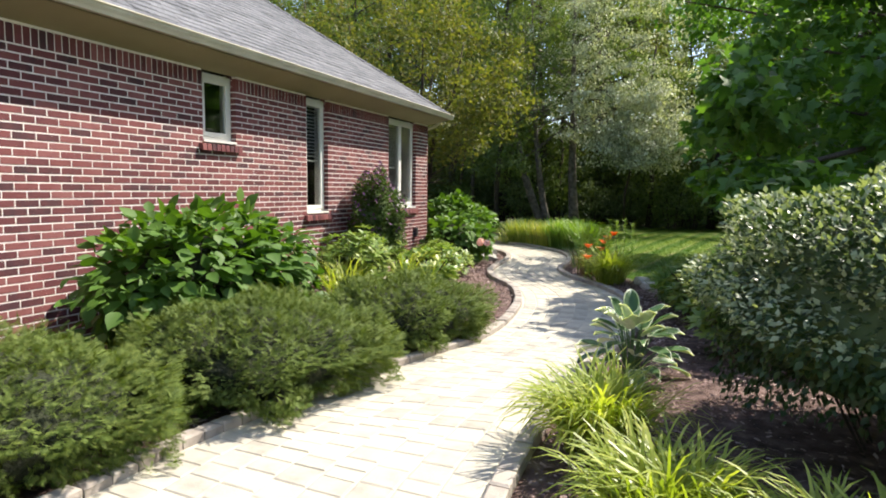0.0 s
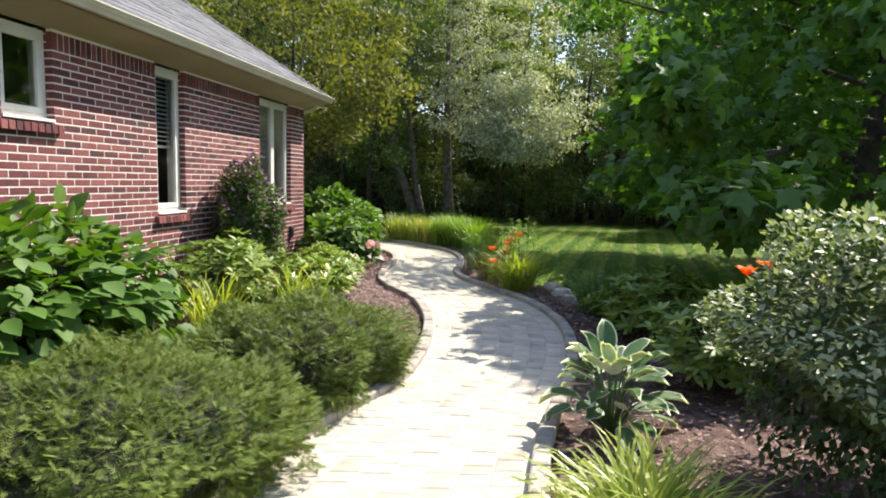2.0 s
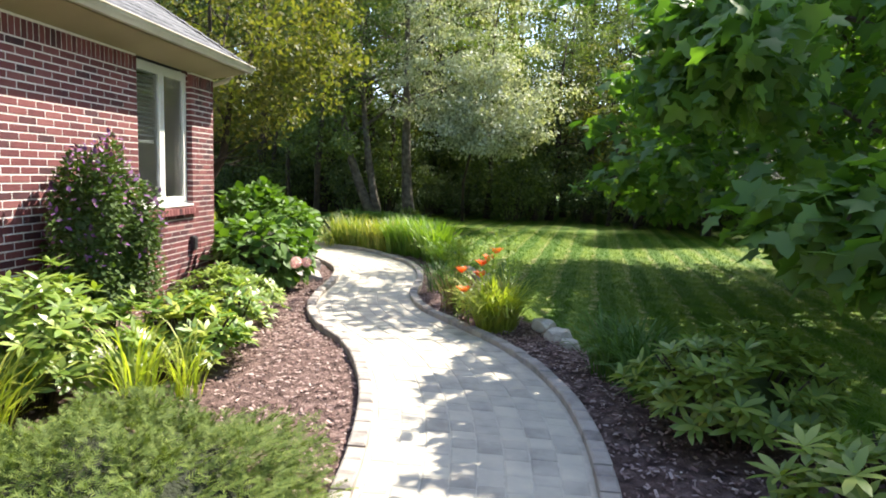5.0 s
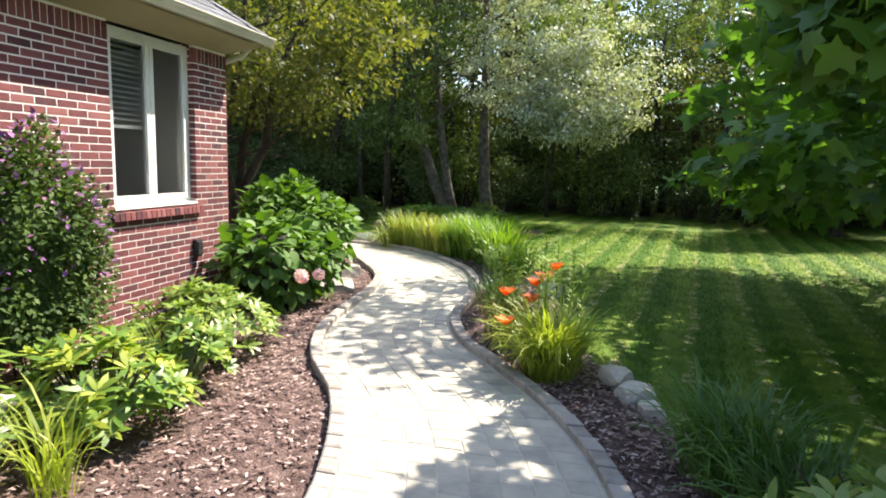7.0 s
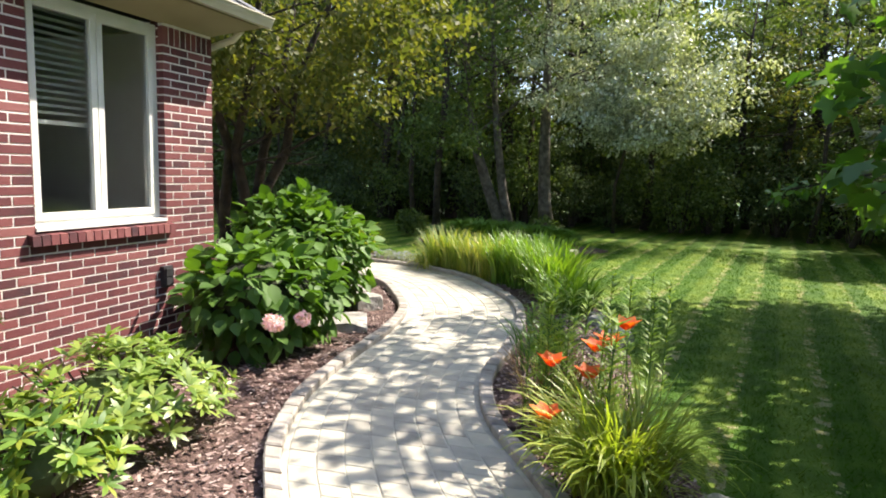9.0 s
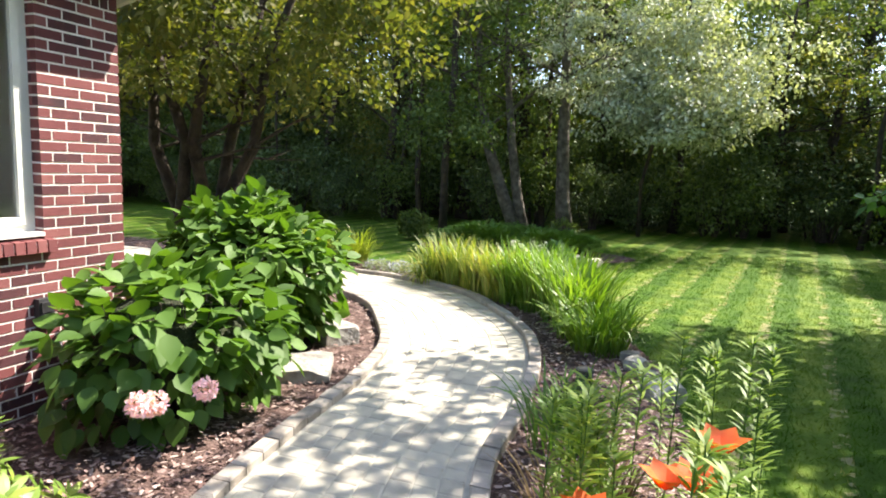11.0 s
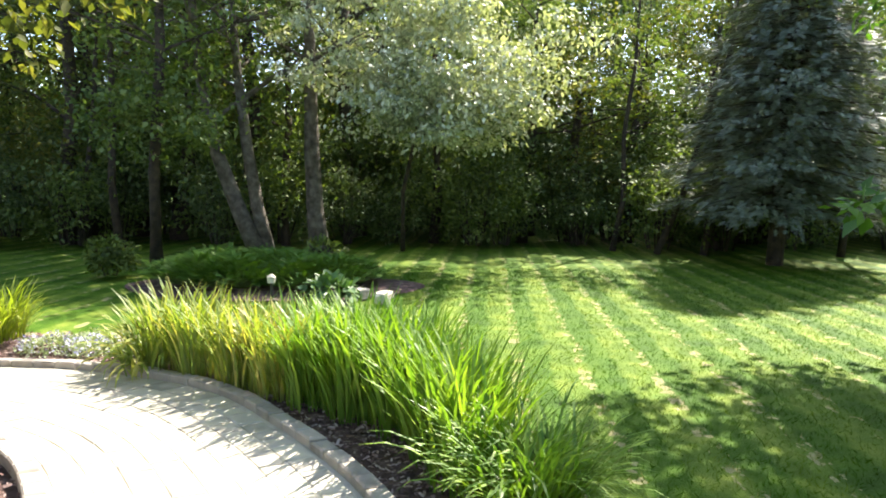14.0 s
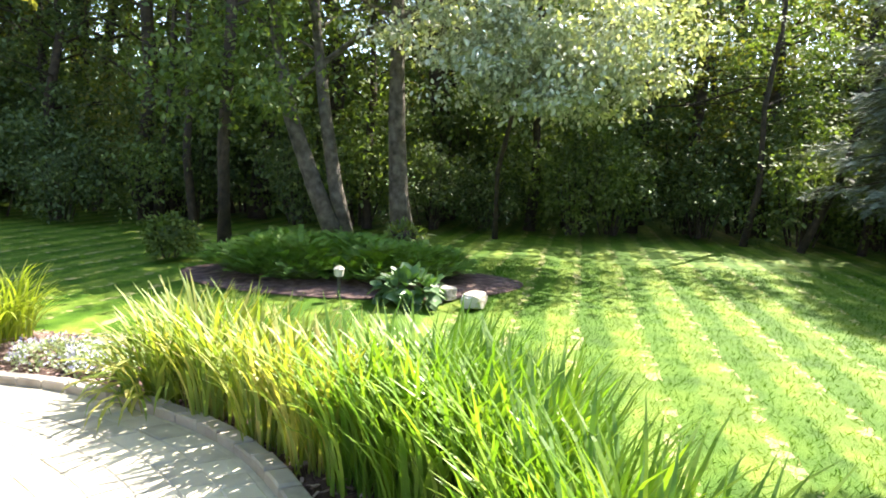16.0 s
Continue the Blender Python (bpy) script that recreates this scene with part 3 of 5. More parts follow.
def window(name, a, b_, s, panes, blind):
    win = tagged(new(name), "white-framed casement window with dark glass" + (" and a half-lowered blind" if blind else ""), "window", kind="structure")
    X = WALL_X - 0.075
    fr = 0.05
    boxes("window_frame", [(X - 0.05, X, a, a + fr, s, HEAD_Z), (X - 0.05, X, b_ - fr, b_, s, HEAD_Z), (X - 0.05, X, a + fr, b_ - fr, s, s + fr + 0.01), (X - 0.05, X, a + fr, b_ - fr, HEAD_Z - fr, HEAD_Z)], M_FRAME, win)
    boxes("window_sill", [(X + 0.001, WALL_X + 0.012, a + 0.002, b_ - 0.002, s - 0.004, s + 0.022)], M_FRAME, win)
    w = (b_ - a) / panes
    for i in range(panes):
        p, q = a + w * i + (0.052 if i == 0 else 0.004), a + w * (i + 1) - (0.052 if i == panes - 1 else 0.004)
        z0, z1 = s + 0.063, HEAD_Z - 0.053
        t = 0.05
        boxes("sash", [(X - 0.03, X + 0.014, p, p + t, z0, z1), (X - 0.03, X + 0.014, q - t, q, z0, z1), (X - 0.03, X + 0.014, p + t, q - t, z0, z0 + t), (X - 0.03, X + 0.014, p + t, q - t, z1 - t, z1)], M_FRAME, win)
        g = boxes("pane", [(X - 0.02, X - 0.014, p + t, q - t, z0 + t, z1 - t)], M_GLASS, win)
        g.visible_shadow = False
        if blind and i == 0:
            zz, sl = z1 - t, []
            while zz > z0 + (z1 - z0) * 0.47:
                sl.append((X - 0.1, X - 0.075, p + 0.02, q - 0.02, zz - 0.006, zz + 0.012))
                zz -= 0.05
            sl.append((X - 0.105, X - 0.075, p + 0.02, q - 0.02, zz - 0.03, zz))
            boxes("blind", sl, M_BLIND, win, label="pale slatted blind pulled half-way down")


window("window_1", *WINDOWS[0], 1, False)
window("window_2", *WINDOWS[1], 1, True)
window("window_3", *WINDOWS[2], 2, True)

# eaves: soffit, fascia, gutter
GX, GY, GZ = -4.25, 13.03, 2.96
eave = tagged(new("eaves"), "cream boxed eaves with a white gutter", "eaves", kind="structure")
zs, ze = 2.735, 2.862
xo, yo, xw = GX - 0.001, GY - 0.001, WALL_X - 0.02
sv = [(xw, Y0 - 0.5, zs), (xo, Y0 - 0.5, ze), (xo, yo, ze), (xw, CORNER_Y - 0.02, zs), (-16.5, yo, ze), (-16.5, CORNER_Y - 0.02, zs)]
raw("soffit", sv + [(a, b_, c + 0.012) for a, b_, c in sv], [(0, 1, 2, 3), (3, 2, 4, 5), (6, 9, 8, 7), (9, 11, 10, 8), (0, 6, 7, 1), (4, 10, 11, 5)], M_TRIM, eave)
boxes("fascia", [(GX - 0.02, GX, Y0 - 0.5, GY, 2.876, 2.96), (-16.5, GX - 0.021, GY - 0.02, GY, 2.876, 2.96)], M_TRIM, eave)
prof = [(0.0, 0.0), (0.0, -0.085), (0.055, -0.085), (0.065, -0.06), (0.085, -0.035), (0.09, -0.012), (0.105, -0.008), (0.105, 0.004), (0.095, 0.004), (0.093, -0.004), (0.08, -0.01), (0.075, -0.03), (0.055, -0.055), (0.05, -0.075), (0.006, -0.075), (0.006, 0.0)]
v, f = [], []
for y in (Y0 - 0.5, GY + 0.09):
    v += [(GX + 0.001 + px * 0.9, y, GZ + pz) for px, pz in prof]
n = len(prof)
f = [(i, (i + 1) % n, n + (i + 1) % n, n + i) for i in range(n)] + [tuple(range(n))[::-1], tuple(range(n, 2 * n))]
raw("gutter", v, f, M_GUTTER, eave, "white metal eaves gutter")
v = []
for x in (-16.5, GX - 0.001):
    v += [(x, GY + 0.001 + px * 0.9, GZ + pz) for px, pz in prof]
raw("gutter", v, f, M_GUTTER, eave, "white metal eaves gutter")
bm = bmesh.new()
tube(bm, [(-4.42, 12.97, 2.84), (-4.5, 12.95, 2.75), (-4.86, 12.86, 2.62), (-4.98, 12.825, 2.5), (-4.98, 12.825, 0.1)], [0.033] * 5, 8)
dsp = thing("downspout", 0, 0, 0, "white metal downspout bent back to the wall corner", "downspout")
part("pipe", bm, M_GUTTER, dsp)
for zc in (0.8, 2.1):
    boxes("strap", [(-5.03, -4.93, 12.775, 12.862, zc, zc + 0.03)], M_GUTTER, dsp)

# hipped roof: shingle courses
SL = 0.70
roof = tagged(new("roof"), "hipped roof of weathered grey asphalt shingles", "roof", kind="structure")
EX, EY = GX + 0.03, GY + 0.03
dep = 6.0
v = [(EX, Y0 - 0.5, GZ), (EX, EY, GZ), (EX - dep, EY - dep, GZ + dep * SL), (EX - dep, Y0 - 0.5, GZ + dep * SL), (EX - 12.5, EY, GZ), (EX - 12.5, Y0 - 0.5, GZ), (EX - dep - 0.5, EY - dep, GZ + dep * SL)]
raw("roof_deck", [(a, b_, c - 0.004) for a, b_, c in v], [(0, 1, 2, 3), (1, 4, 6, 2), (4, 5, 3, 6)], M_SHINGLE, roof)
tv, tf = [], []
run = 0.115
for i in range(int(dep / run)):
    x0, x1 = EX - i * run, EX - (i + 1) * run - 0.03
    z0, z1 = GZ + i * run * SL, GZ + ((i + 1) * run + 0.03) * SL
    y = EY - i * run
    y -= rng.random() * 0.2
    while y > -6:
        w = 0.16 + 0.17 * rng.random()
        th = 0.012 + 0.012 * rng.random()
        q = len(tv)
        ya, yb = y - w + 0.006, y
        tv += [(x0, ya, z0 + th), (x0, yb, z0 + th), (x1, yb, z1 + 0.003), (x1, ya, z1 + 0.003), (x0, ya, z0 - 0.002), (x0, yb, z0 - 0.002)]
        tf += [(q, q + 1, q + 2, q + 3), (q, q + 4, q + 5, q + 1)]
        y -= w
raw("shingles", tv, np.array(tf), M_SHINGLE, roof, kind="stuff")
hv, hf = [], []
i = 0.0
while i < dep:
    c = len(hv)
    for s_ in (0, 0.22):
        px, py, pz = EX - i - s_, EY - i - s_, GZ + (i + s_) * SL + (0.035 if s_ == 0 else 0.02)
        hv += [(px, py, pz), (px - 0.16, py + 0.02, pz - 0.015), (px + 0.02, py - 0.16, pz - 0.015)]
    hf += [(c, c + 1, c + 4, c + 3), (c, c + 3, c + 5, c + 2)]
    i += 0.14
raw("ridge_caps", hv, np.array(hf), M_SHINGLE, roof, kind="stuff")
bm = bmesh.new()
tube(bm, [(-5.6, 6.6, 3.8), (-5.6, 6.6, 4.02)], [0.09, 0.08], 10)
vent = thing("roof_vent", 0, 0, 0, "small black roof vent pipe on the shingles", "roof vent")
part("pipe", bm, M_BLACK, vent)


# ---- plants ----
def hydrangea(x, y, r, h, leaves, label, nobj=0, flowers=()):
    p = thing("hydrangea", x, y, 0, label, "shrub")
    core("inner_mass", (r[0], r[1], h * 0.5), h * 0.48, p, M_INSHADE, 0.66)
    stems(p, 26, r, h, 0.01)
    pos, out = shell(leaves, (r[0], r[1], h * 0.55), -0.75, 0.62)
    pos[:, 2] += h * 0.48
    pos[:, 2] = np.maximum(pos[:, 2], 0.08)
    rot = leafframes(out, 0.55, 0.45)
    size = 0.1 + 0.065 * rng.random(len(pos))
    order = np.argsort(-(pos[:, 0] * 0.8 + pos[:, 2] * 0.5 - pos[:, 1] * 0.3))
    pick = order[:nobj]
    restl = order[nobj:]
    if nobj:
        me = None
        for i in pick:
            if me is None:
                o = raw("leaf", LEAF_BIG[0], LEAF_BIG[1], L_HYD, p)
                me = o.data
                me.shade_smooth()
            else:
                o = new("leaf", me)
                o.parent = p
            o.matrix_basis = Matrix.LocRotScale(Vector(pos[i]), Matrix(rot[i].tolist()).to_quaternion(), Vector([size[i]] * 3))
    scatter("foliage", LEAF_BIG, pos[restl], rot[restl], size[restl], L_HYD, p)
    for fx, fy, fz in flowers:
        d = unit(rng.normal(size=(260, 3)))
        scatter("flower_head", LEAF_T, d * 0.05 * (0.85 + 0.2 * rng.random((260, 1))) * [1, 1, 0.85] + [fx - x, fy - y, fz], leafframes(d, 0, 1.2), 0.026, M_PINK, p, kind="", label="pale pink mophead flower")
    return p


def yew(x, y, r, h, n, label):
    p = thing("yew", x, y, 0, label, "shrub", "low clipped yews by the walk")
    core("inner_mass", (r[0], r[1], h * 0.6), h * 0.36, p, M_INSHADE, 0.8)
    pos, out = shell(n, (r[0], r[1], h * 0.62), -0.6, 0.84)
    lump = 1 + 0.09 * np.sin(pos[:, 0] * 11 + 2 * pos[:, 2]) * np.cos(pos[:, 1] * 10) + 0.05 * np.sin(pos[:, 0] * 23) * np.sin(pos[:, 1] * 21)
    pos *= lump[:, None]
    pos[:, 2] = np.maximum(pos[:, 2] + h * 0.38, 0.03)
    dirs = out * 0.9 + rng.normal(size=out.shape) * 0.35
    dirs[:, 2] = dirs[:, 2] * 0.3 + 0.08
    rot = frames_from(out * 0.8 + np.array([0, 0, 0.6]) + rng.normal(size=out.shape) * 0.3, dirs)
    scatter("sprays", SPRIG, pos - unit(dirs) * 0.04, rot, 0.045 + 0.04 * rng.random(len(pos)), L_YEW, p)
    return p


def small_shrub(name, x, y, r, h, n, size, template, material, label, category="shrub", droop=0.2, group="", tips=None, z0=0.48, mat_core=None, shrink=0.55):
    p = thing(name, x, y, 0, label, category, group)
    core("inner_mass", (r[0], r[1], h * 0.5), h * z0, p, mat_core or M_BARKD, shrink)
    stems(p, 16, r, h, 0.009)
    pos, out = shell(n, (r[0], r[1], h * 0.54), -0.7, 0.6)
    pos[:, 2] = np.maximum(pos[:, 2] + h * z0, 0.05)
    scatter("foliage", template, pos, leafframes(out, droop, 0.6), size * (0.7 + 0.6 * rng.random(len(pos))), material, p)
    if tips:
        pos, out = shell(tips[0], (r[0], r[1], h * 0.56), -0.1, 0.93)
        pos[:, 2] = np.maximum(pos[:, 2] + h * z0, 0.05)
        scatter(tips[3], LEAF_T, pos, leafframes(out, 0, 0.7), tips[1] * (0.7 + 0.6 * rng.random(len(pos))), tips[2], p, label=tips[4])
    return p


def rhododendron(x, y, r, h, whorls, material, label, size=0.12):
    """Whorls of long leaves at branch tips."""
    p = thing("rhododendron", x, y, 0, label, "shrub")
    stems(p, 30, r, h, 0.011, lean=0.95)
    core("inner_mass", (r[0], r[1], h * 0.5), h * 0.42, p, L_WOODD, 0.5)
    pos, out = shell(whorls, (r[0], r[1], h * 0.55), -0.35, 0.7)
    pos[:, 2] = np.maximum(pos[:, 2] + h * 0.45, 0.08)
    P, D, N = [], [], []
    for c, o in zip(pos, out):
        up = Vector(o * 0.7 + np.array([0, 0, 0.8])).normalized()
        q = up.to_track_quat("Z", "Y")
        a0 = rng.random() * 6.28
        for k in range(8):
            a = a0 + k * 0.785 + rng.normal() * 0.1
            el = 0.15 + 0.5 * rng.random()
            d = q @ Vector((math.cos(a) * math.cos(el), math.sin(a) * math.cos(el), math.sin(el)))
            P.append(c)
            D.append(d)
            N.append(up)
    P, D, N = np.array(P), np.array(D), np.array(N) + rng.normal(size=(len(P), 3)) * 0.1
    scatter("foliage", LEAF_LONG, P, frames_from(N, D), size * (0.75 + 0.5 * rng.random(len(P))), material, p)
    return p


def blades(name, n, r, length, width, arch, material, parent, seg=6, spread=0.5, zoff=0.0, base=(0, 0)):
    """Arching strap leaves from a crown: an open ribbon each, folded along its middle."""
    a = rng.random(n) * 2 * np.pi
    rad = r * np.sqrt(rng.random(n))
    bx, by = base[0] + np.cos(a) * rad, base[1] + np.sin(a) * rad
    a2 = a + rng.normal(size=n) * 0.7
    L = length * (0.55 + 0.5 * rng.random(n))
    lean = spread * (0.25 + 0.9 * rng.random(n))
    bend = arch * (0.5 + rng.random(n))
    W = width * (0.7 + 0.5 * rng.random(n))
    px, pz = np.zeros(n), np.full(n, zoff)
    th = lean * 0.5
    V = np.zeros((n, (seg + 1) * 2, 3))
    sx, sy = -np.sin(a2), np.cos(a2)
    for s in range(seg + 1):
        t = s / seg
        w = W * 0.5 * (0.55 + 1.2 * t) * (1 - t) ** 0.55 * 1.15 if s < seg else W * 0.02
        cx, cy = bx + np.cos(a2) * px, by + np.sin(a2) * px
        V[:, 2 * s] = np.stack([cx + sx * w, cy + sy * w, pz], 1)
        V[:, 2 * s + 1] = np.stack([cx - sx * w, cy - sy * w, pz + w * 0.35], 1)
        px = px + np.sin(th) * L / seg
        pz = np.maximum(pz + np.cos(th) * L / seg, 0.015)
        th = th + (lean * 0.4 + bend * t * 1.6) / seg * 2
    f = np.array([(2 * s, 2 * s + 1, 2 * s + 3, 2 * s + 2) for s in range(seg)])
    F = (f[None] + (seg + 1) * 2 * np.arange(n)[:, None, None]).reshape(-1, 4)
    return raw(name, V.reshape(-1, 3), F, material, parent, kind="stuff")


def clump(name, x, y, n, r, length, width, arch, material, label, category="plant", group="", spread=0.5, z=0.0):
    p = thing(name, x, y, z, label, category, group)
    k = 6
    for i in range(k):
        a = i * 2 * math.pi / k
        blades("leaf_tuft", n // k, r * 0.5, length, width, arch, material, p, spread=spread, base=(math.cos(a) * r * 0.5, math.sin(a) * r * 0.5))
    return p


def lily_flower(parent, x, y, z, s=0.066):
    P = np.repeat([[x, y, z]], 6, 0)
    a = np.arange(6) * np.pi / 3
    D = np.stack([np.cos(a), np.sin(a), np.full(6, 1.0)], 1)
    scatter("flower", LEAF_BIG, P, frames_from(np.tile([0, 0, 1.0], (6, 1)) + D * -0.3, D), s * 1.6, M_ORANGE, parent, kind="", label="open orange lily flower")


def stalk(parent, pts, rad, material, name="stalk"):
    bm = bmesh.new()
    tube(bm, pts, [rad * (1 - 0.5 * i / len(pts)) for i in range(len(pts))], 5)
    return part(name, bm, material, parent)


def boulder(x, y, r, z, material, label, seed, group="", flat=False):
    ob = thing("boulder", x, y, 0, label, "boulder", group)
    bm = bmesh.new()
    bmesh.ops.create_icosphere(bm, subdivisions=4, radius=1)
    for v in bm.verts:
        c = v.co.copy()
        w = 1 + 0.3 * noise.noise(c * 1.3 + Vector((seed * 7, 0, 0))) + 0.08 * noise.noise(c * 5 + Vector((seed, 3, 0)))
        c = c * w
        c = Vector([math.copysign(min(abs(k_), 0.72 + 0.1 * math.sin(seed + i)), k_) for i, k_ in enumerate(c)])
        v.co = Vector((c.x * r[0], c.y * r[1], c.z * r[2] + z))
    part("stone", bm, material, ob, smooth=False)
    ob.rotation_euler = (0, 0, seed * 1.3)
    return ob


# shrubs between the walk and the house
yew(-3.14, 3.06, (1.0, 0.9), 0.62, 13000, "low spreading dark green yew beside the walk")
yew(-2.65, 4.73, (1.0, 1.0), 0.64, 16000, "low spreading yew with soft layered sprays between walk and hydrangea")
yew(-2.26, 6.56, (0.82, 1.0), 0.6, 14000, "rounded low yew where the walk bends")
hydrangea(-3.72, 5.5, (0.72, 1.25), 1.25, 2500, "tall hydrangea with large bright green leaves against the brick wall", 280)
rhododendron(-3.63, 8.13, (0.62, 0.6), 0.9, 230, L_RHO, "rhododendron with glossy green leaf whorls beside the brick wall")
rhododendron(-3.08, 9.1, (0.42, 0.4), 0.6, 120, L_RHOY, "small rhododendron with yellow-green leaves in the mulch")
rhododendron(-3.46, 10.54, (0.55, 0.65), 0.6, 170, L_RHO, "low green rhododendron in the mulch bed", 0.1)
rhododendron(-3.09, 9.83, (0.3, 0.3), 0.6, 70, L_RHOY, "young yellowish shrub beside the pale boulder", 0.09)
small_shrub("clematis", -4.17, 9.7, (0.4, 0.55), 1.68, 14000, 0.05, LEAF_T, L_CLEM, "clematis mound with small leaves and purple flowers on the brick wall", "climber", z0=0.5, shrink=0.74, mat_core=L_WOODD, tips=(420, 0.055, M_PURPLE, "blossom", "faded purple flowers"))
hydrangea(-3.8, 12.4, (0.6, 0.75), 0.98, 900, "hydrangea with two pale pink flower heads by the walk", 120, [(-2.99, 11.39, 0.56), (-3.00, 11.78, 0.5), (-3.04, 11.50, 0.52)])
hydrangea(-4.32, 13.77, (0.72, 0.8), 1.28, 2100, "tall leafy hydrangea at the corner of the brick house", 290)
clump("ornamental_grass", -2.89, 8.05, 72, 0.1, 0.85, 0.014, 1.0, L_DAY, "thin tuft of yellow-green grass with dry seed stalks", "grass clump")
clump("ornamental_grass", -3.36, 7.31, 130, 0.2, 0.8, 0.016, 0.9, L_DAY, "loose tuft of yellow-green strap leaves", "grass clump")
clump("ornamental_grass", -2.8, 8.49, 54, 0.1, 0.65, 0.015, 1.1, L_DAY, "small tuft of strap leaves in the mulch", "grass clump")
boulder(-3.66, 8.8, (0.4, 0.32, 0.2), 0.05, M_ROCKW, "pale sunlit limestone boulder in the mulch", 1.1)
boulder(-4.06, 9.72, (0.13, 0.1, 0.1), 0.04, M_ROCKW, "small pale square stone near the wall", 2.3)
boulder(-3.91, 9.84, (0.12, 0.12, 0.1), 0.05, M_ROCKW, "small pale stone leaning near the wall", 3.1)
boulder(-4.27, 7.63, (0.1, 0.16, 0.16), 0.1, M_ROCKW, "small white block at the foot of the wall", 0.7)
boulder(-3.58, 13.42, (0.4, 0.34, 0.09), 0.03, M_ROCK, "flat grey slab lying in the mulch", 5.2)
boulder(-3.81, 14.33, (0.3, 0.26, 0.16), 0.03, M_ROCK, "rough grey stone at the edge of the hydrangea", 4.4)
boulder(-4.26, 14.95, (0.34, 0.2, 0.13), 0.03, M_ROCK, "grey edging stone by the walk", 6.4)

# right of the walk
vb = small_shrub("variegated_shrub", 1.62, 4.95, (1.16, 1.16), 1.34, 34000, 0.047, LEAF_T, L_VIB, "large rounded dark green shrub with pale leaf tips", "shrub", droop=0.45, z0=0.62, shrink=0.82, mat_core=L_WOODD, tips=(9000, 0.04, L_GREY, "new_leaves", "pale grey-green leaf clusters"))
rhododendron(0.74, 8.35, (0.6, 0.5), 0.72, 210, L_RHO, "rounded rhododendron with long pale green leaves in mulch")
rhododendron(0.98, 6.98, (0.58, 0.45), 0.66, 150, L_RHO, "rhododendron with yellow-tipped leaves behind the hosta", 0.13)
clump("daylily", -0.02, 4.42, 720, 0.2, 0.66, 0.0156, 1.15, L_DAY, "bright yellow-green daylily clump arching over the edging", "daylily", "bright daylily clumps", 0.9)
clump("daylily", 0.36, 3.61, 630, 0.24, 0.58, 0.0156, 1.15, L_DAY, "bright yellow-green daylily clump arching over the edging", "daylily", "bright daylily clumps", 0.9)
clump("daylily", 0.96, 3.36, 540, 0.24, 0.58, 0.0150, 1.15, L_DAY, "bright yellow-green daylily clump in the bed", "daylily", "bright daylily clumps", 0.9)
clump("daylily", 1.72, 3.2, 630, 0.27, 0.8, 0.0150, 1.0, L_DAY, "bright yellow-green daylily clump before the big shrub", "daylily", "bright daylily clumps", 0.8)
clump("daylily", -0.71, 10.94, 660, 0.2, 0.74, 0.0136, 1.1, L_DAY, "bright arching daylily clump beside the curb", "daylily", "bright daylily clumps", 0.8)
clump("daylily", 0.33, 9.57, 360, 0.26, 0.68, 0.013, 0.9, L_DARKG, "daylily clump by the lawn, coloured dark green for shade", "daylily", "dark daylily clumps", 0.8)
clump("daylily", 0.5, 9.04, 300, 0.25, 0.6, 0.013, 0.9, L_DARKG, "daylily clump by the lawn, coloured dark green for shade", "daylily", "dark daylily clumps", 0.8)
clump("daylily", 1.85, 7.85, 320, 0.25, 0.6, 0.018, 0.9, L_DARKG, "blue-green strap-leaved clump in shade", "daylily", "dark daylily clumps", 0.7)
clump("daylily", -1.17, 11.87, 170, 0.2, 0.55, 0.011, 0.7, L_DRY, "dry reddish brown stalks and thin leaves beside the curb", "dried plant", "", 0.5)
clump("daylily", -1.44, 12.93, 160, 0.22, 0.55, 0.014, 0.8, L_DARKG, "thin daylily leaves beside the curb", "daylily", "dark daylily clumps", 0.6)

WANDS = []
for k_ in range(15):
    wy = 10.95 + 1.05 * rng.random()
    WANDS.append((float(np.interp(wy, [p[1] for p in PATH_R], [p[0] for p in PATH_R])) + 0.1 + 0.3 * rng.random(), wy, 0.62 + 0.3 * rng.random(), 0))
for i, (x, y, h, flower) in enumerate([(-1.14, 11.3, 0.53, 1), (-1, 11.6, 0.59, 1), (-0.86, 11.3, 0.49, 1), (-0.76, 11.45, 0.67, 1), (-0.68, 11.6, 0.73, 1), (-0.98, 10.9, 0.39, 1), (-1.04, 12.1, 0.8, 0), (-0.9, 12.2, 0.95, 0), (-0.78, 12.3, 0.85, 0), (-0.62, 12.15, 1.0, 0), (-0.52, 12.3, 0.9, 0), (-0.92, 12.45, 0.7, 0), (-0.74, 12.0, 0.95, 0), (-0.6, 11.9, 0.85, 0), (-1.12, 12.3, 0.6, 0), (1.03, 6.75, 0.92, 1), (1.08, 6.8, 0.96, 1)] + WANDS):
    p = thing("lily", x, y, 0, "tall lily stalk with narrow leaves" + (" and an orange flower" if flower else ", without flowers"), "lily", "lily stalks by the lawn")
    dx, dy = rng.normal() * 0.05, rng.normal() * 0.05
    stalk(p, [(0, 0, 0), (dx * 0.4, dy * 0.4, h * 0.5), (dx, dy, h)], 0.0035, L_DARKG)
    n = 110 if not flower else 24
    t = 1 - rng.random(n) ** 1.3 * 0.9 if not flower else rng.random(n) * 0.6
    a = rng.random(n) * 6.28
    pos = np.stack([dx * t, dy * t, h * t], 1)
    D = np.stack([np.cos(a), np.sin(a), np.full(n, 0.5)], 1)
    scatter("leaves", LEAF_THIN, pos, frames_from(np.tile([0, 0, 1.0], (n, 1)), D), 0.06 + 0.04 * rng.random(n), L_LILY, p)
    if flower:
        lily_flower(p, dx, dy, h)


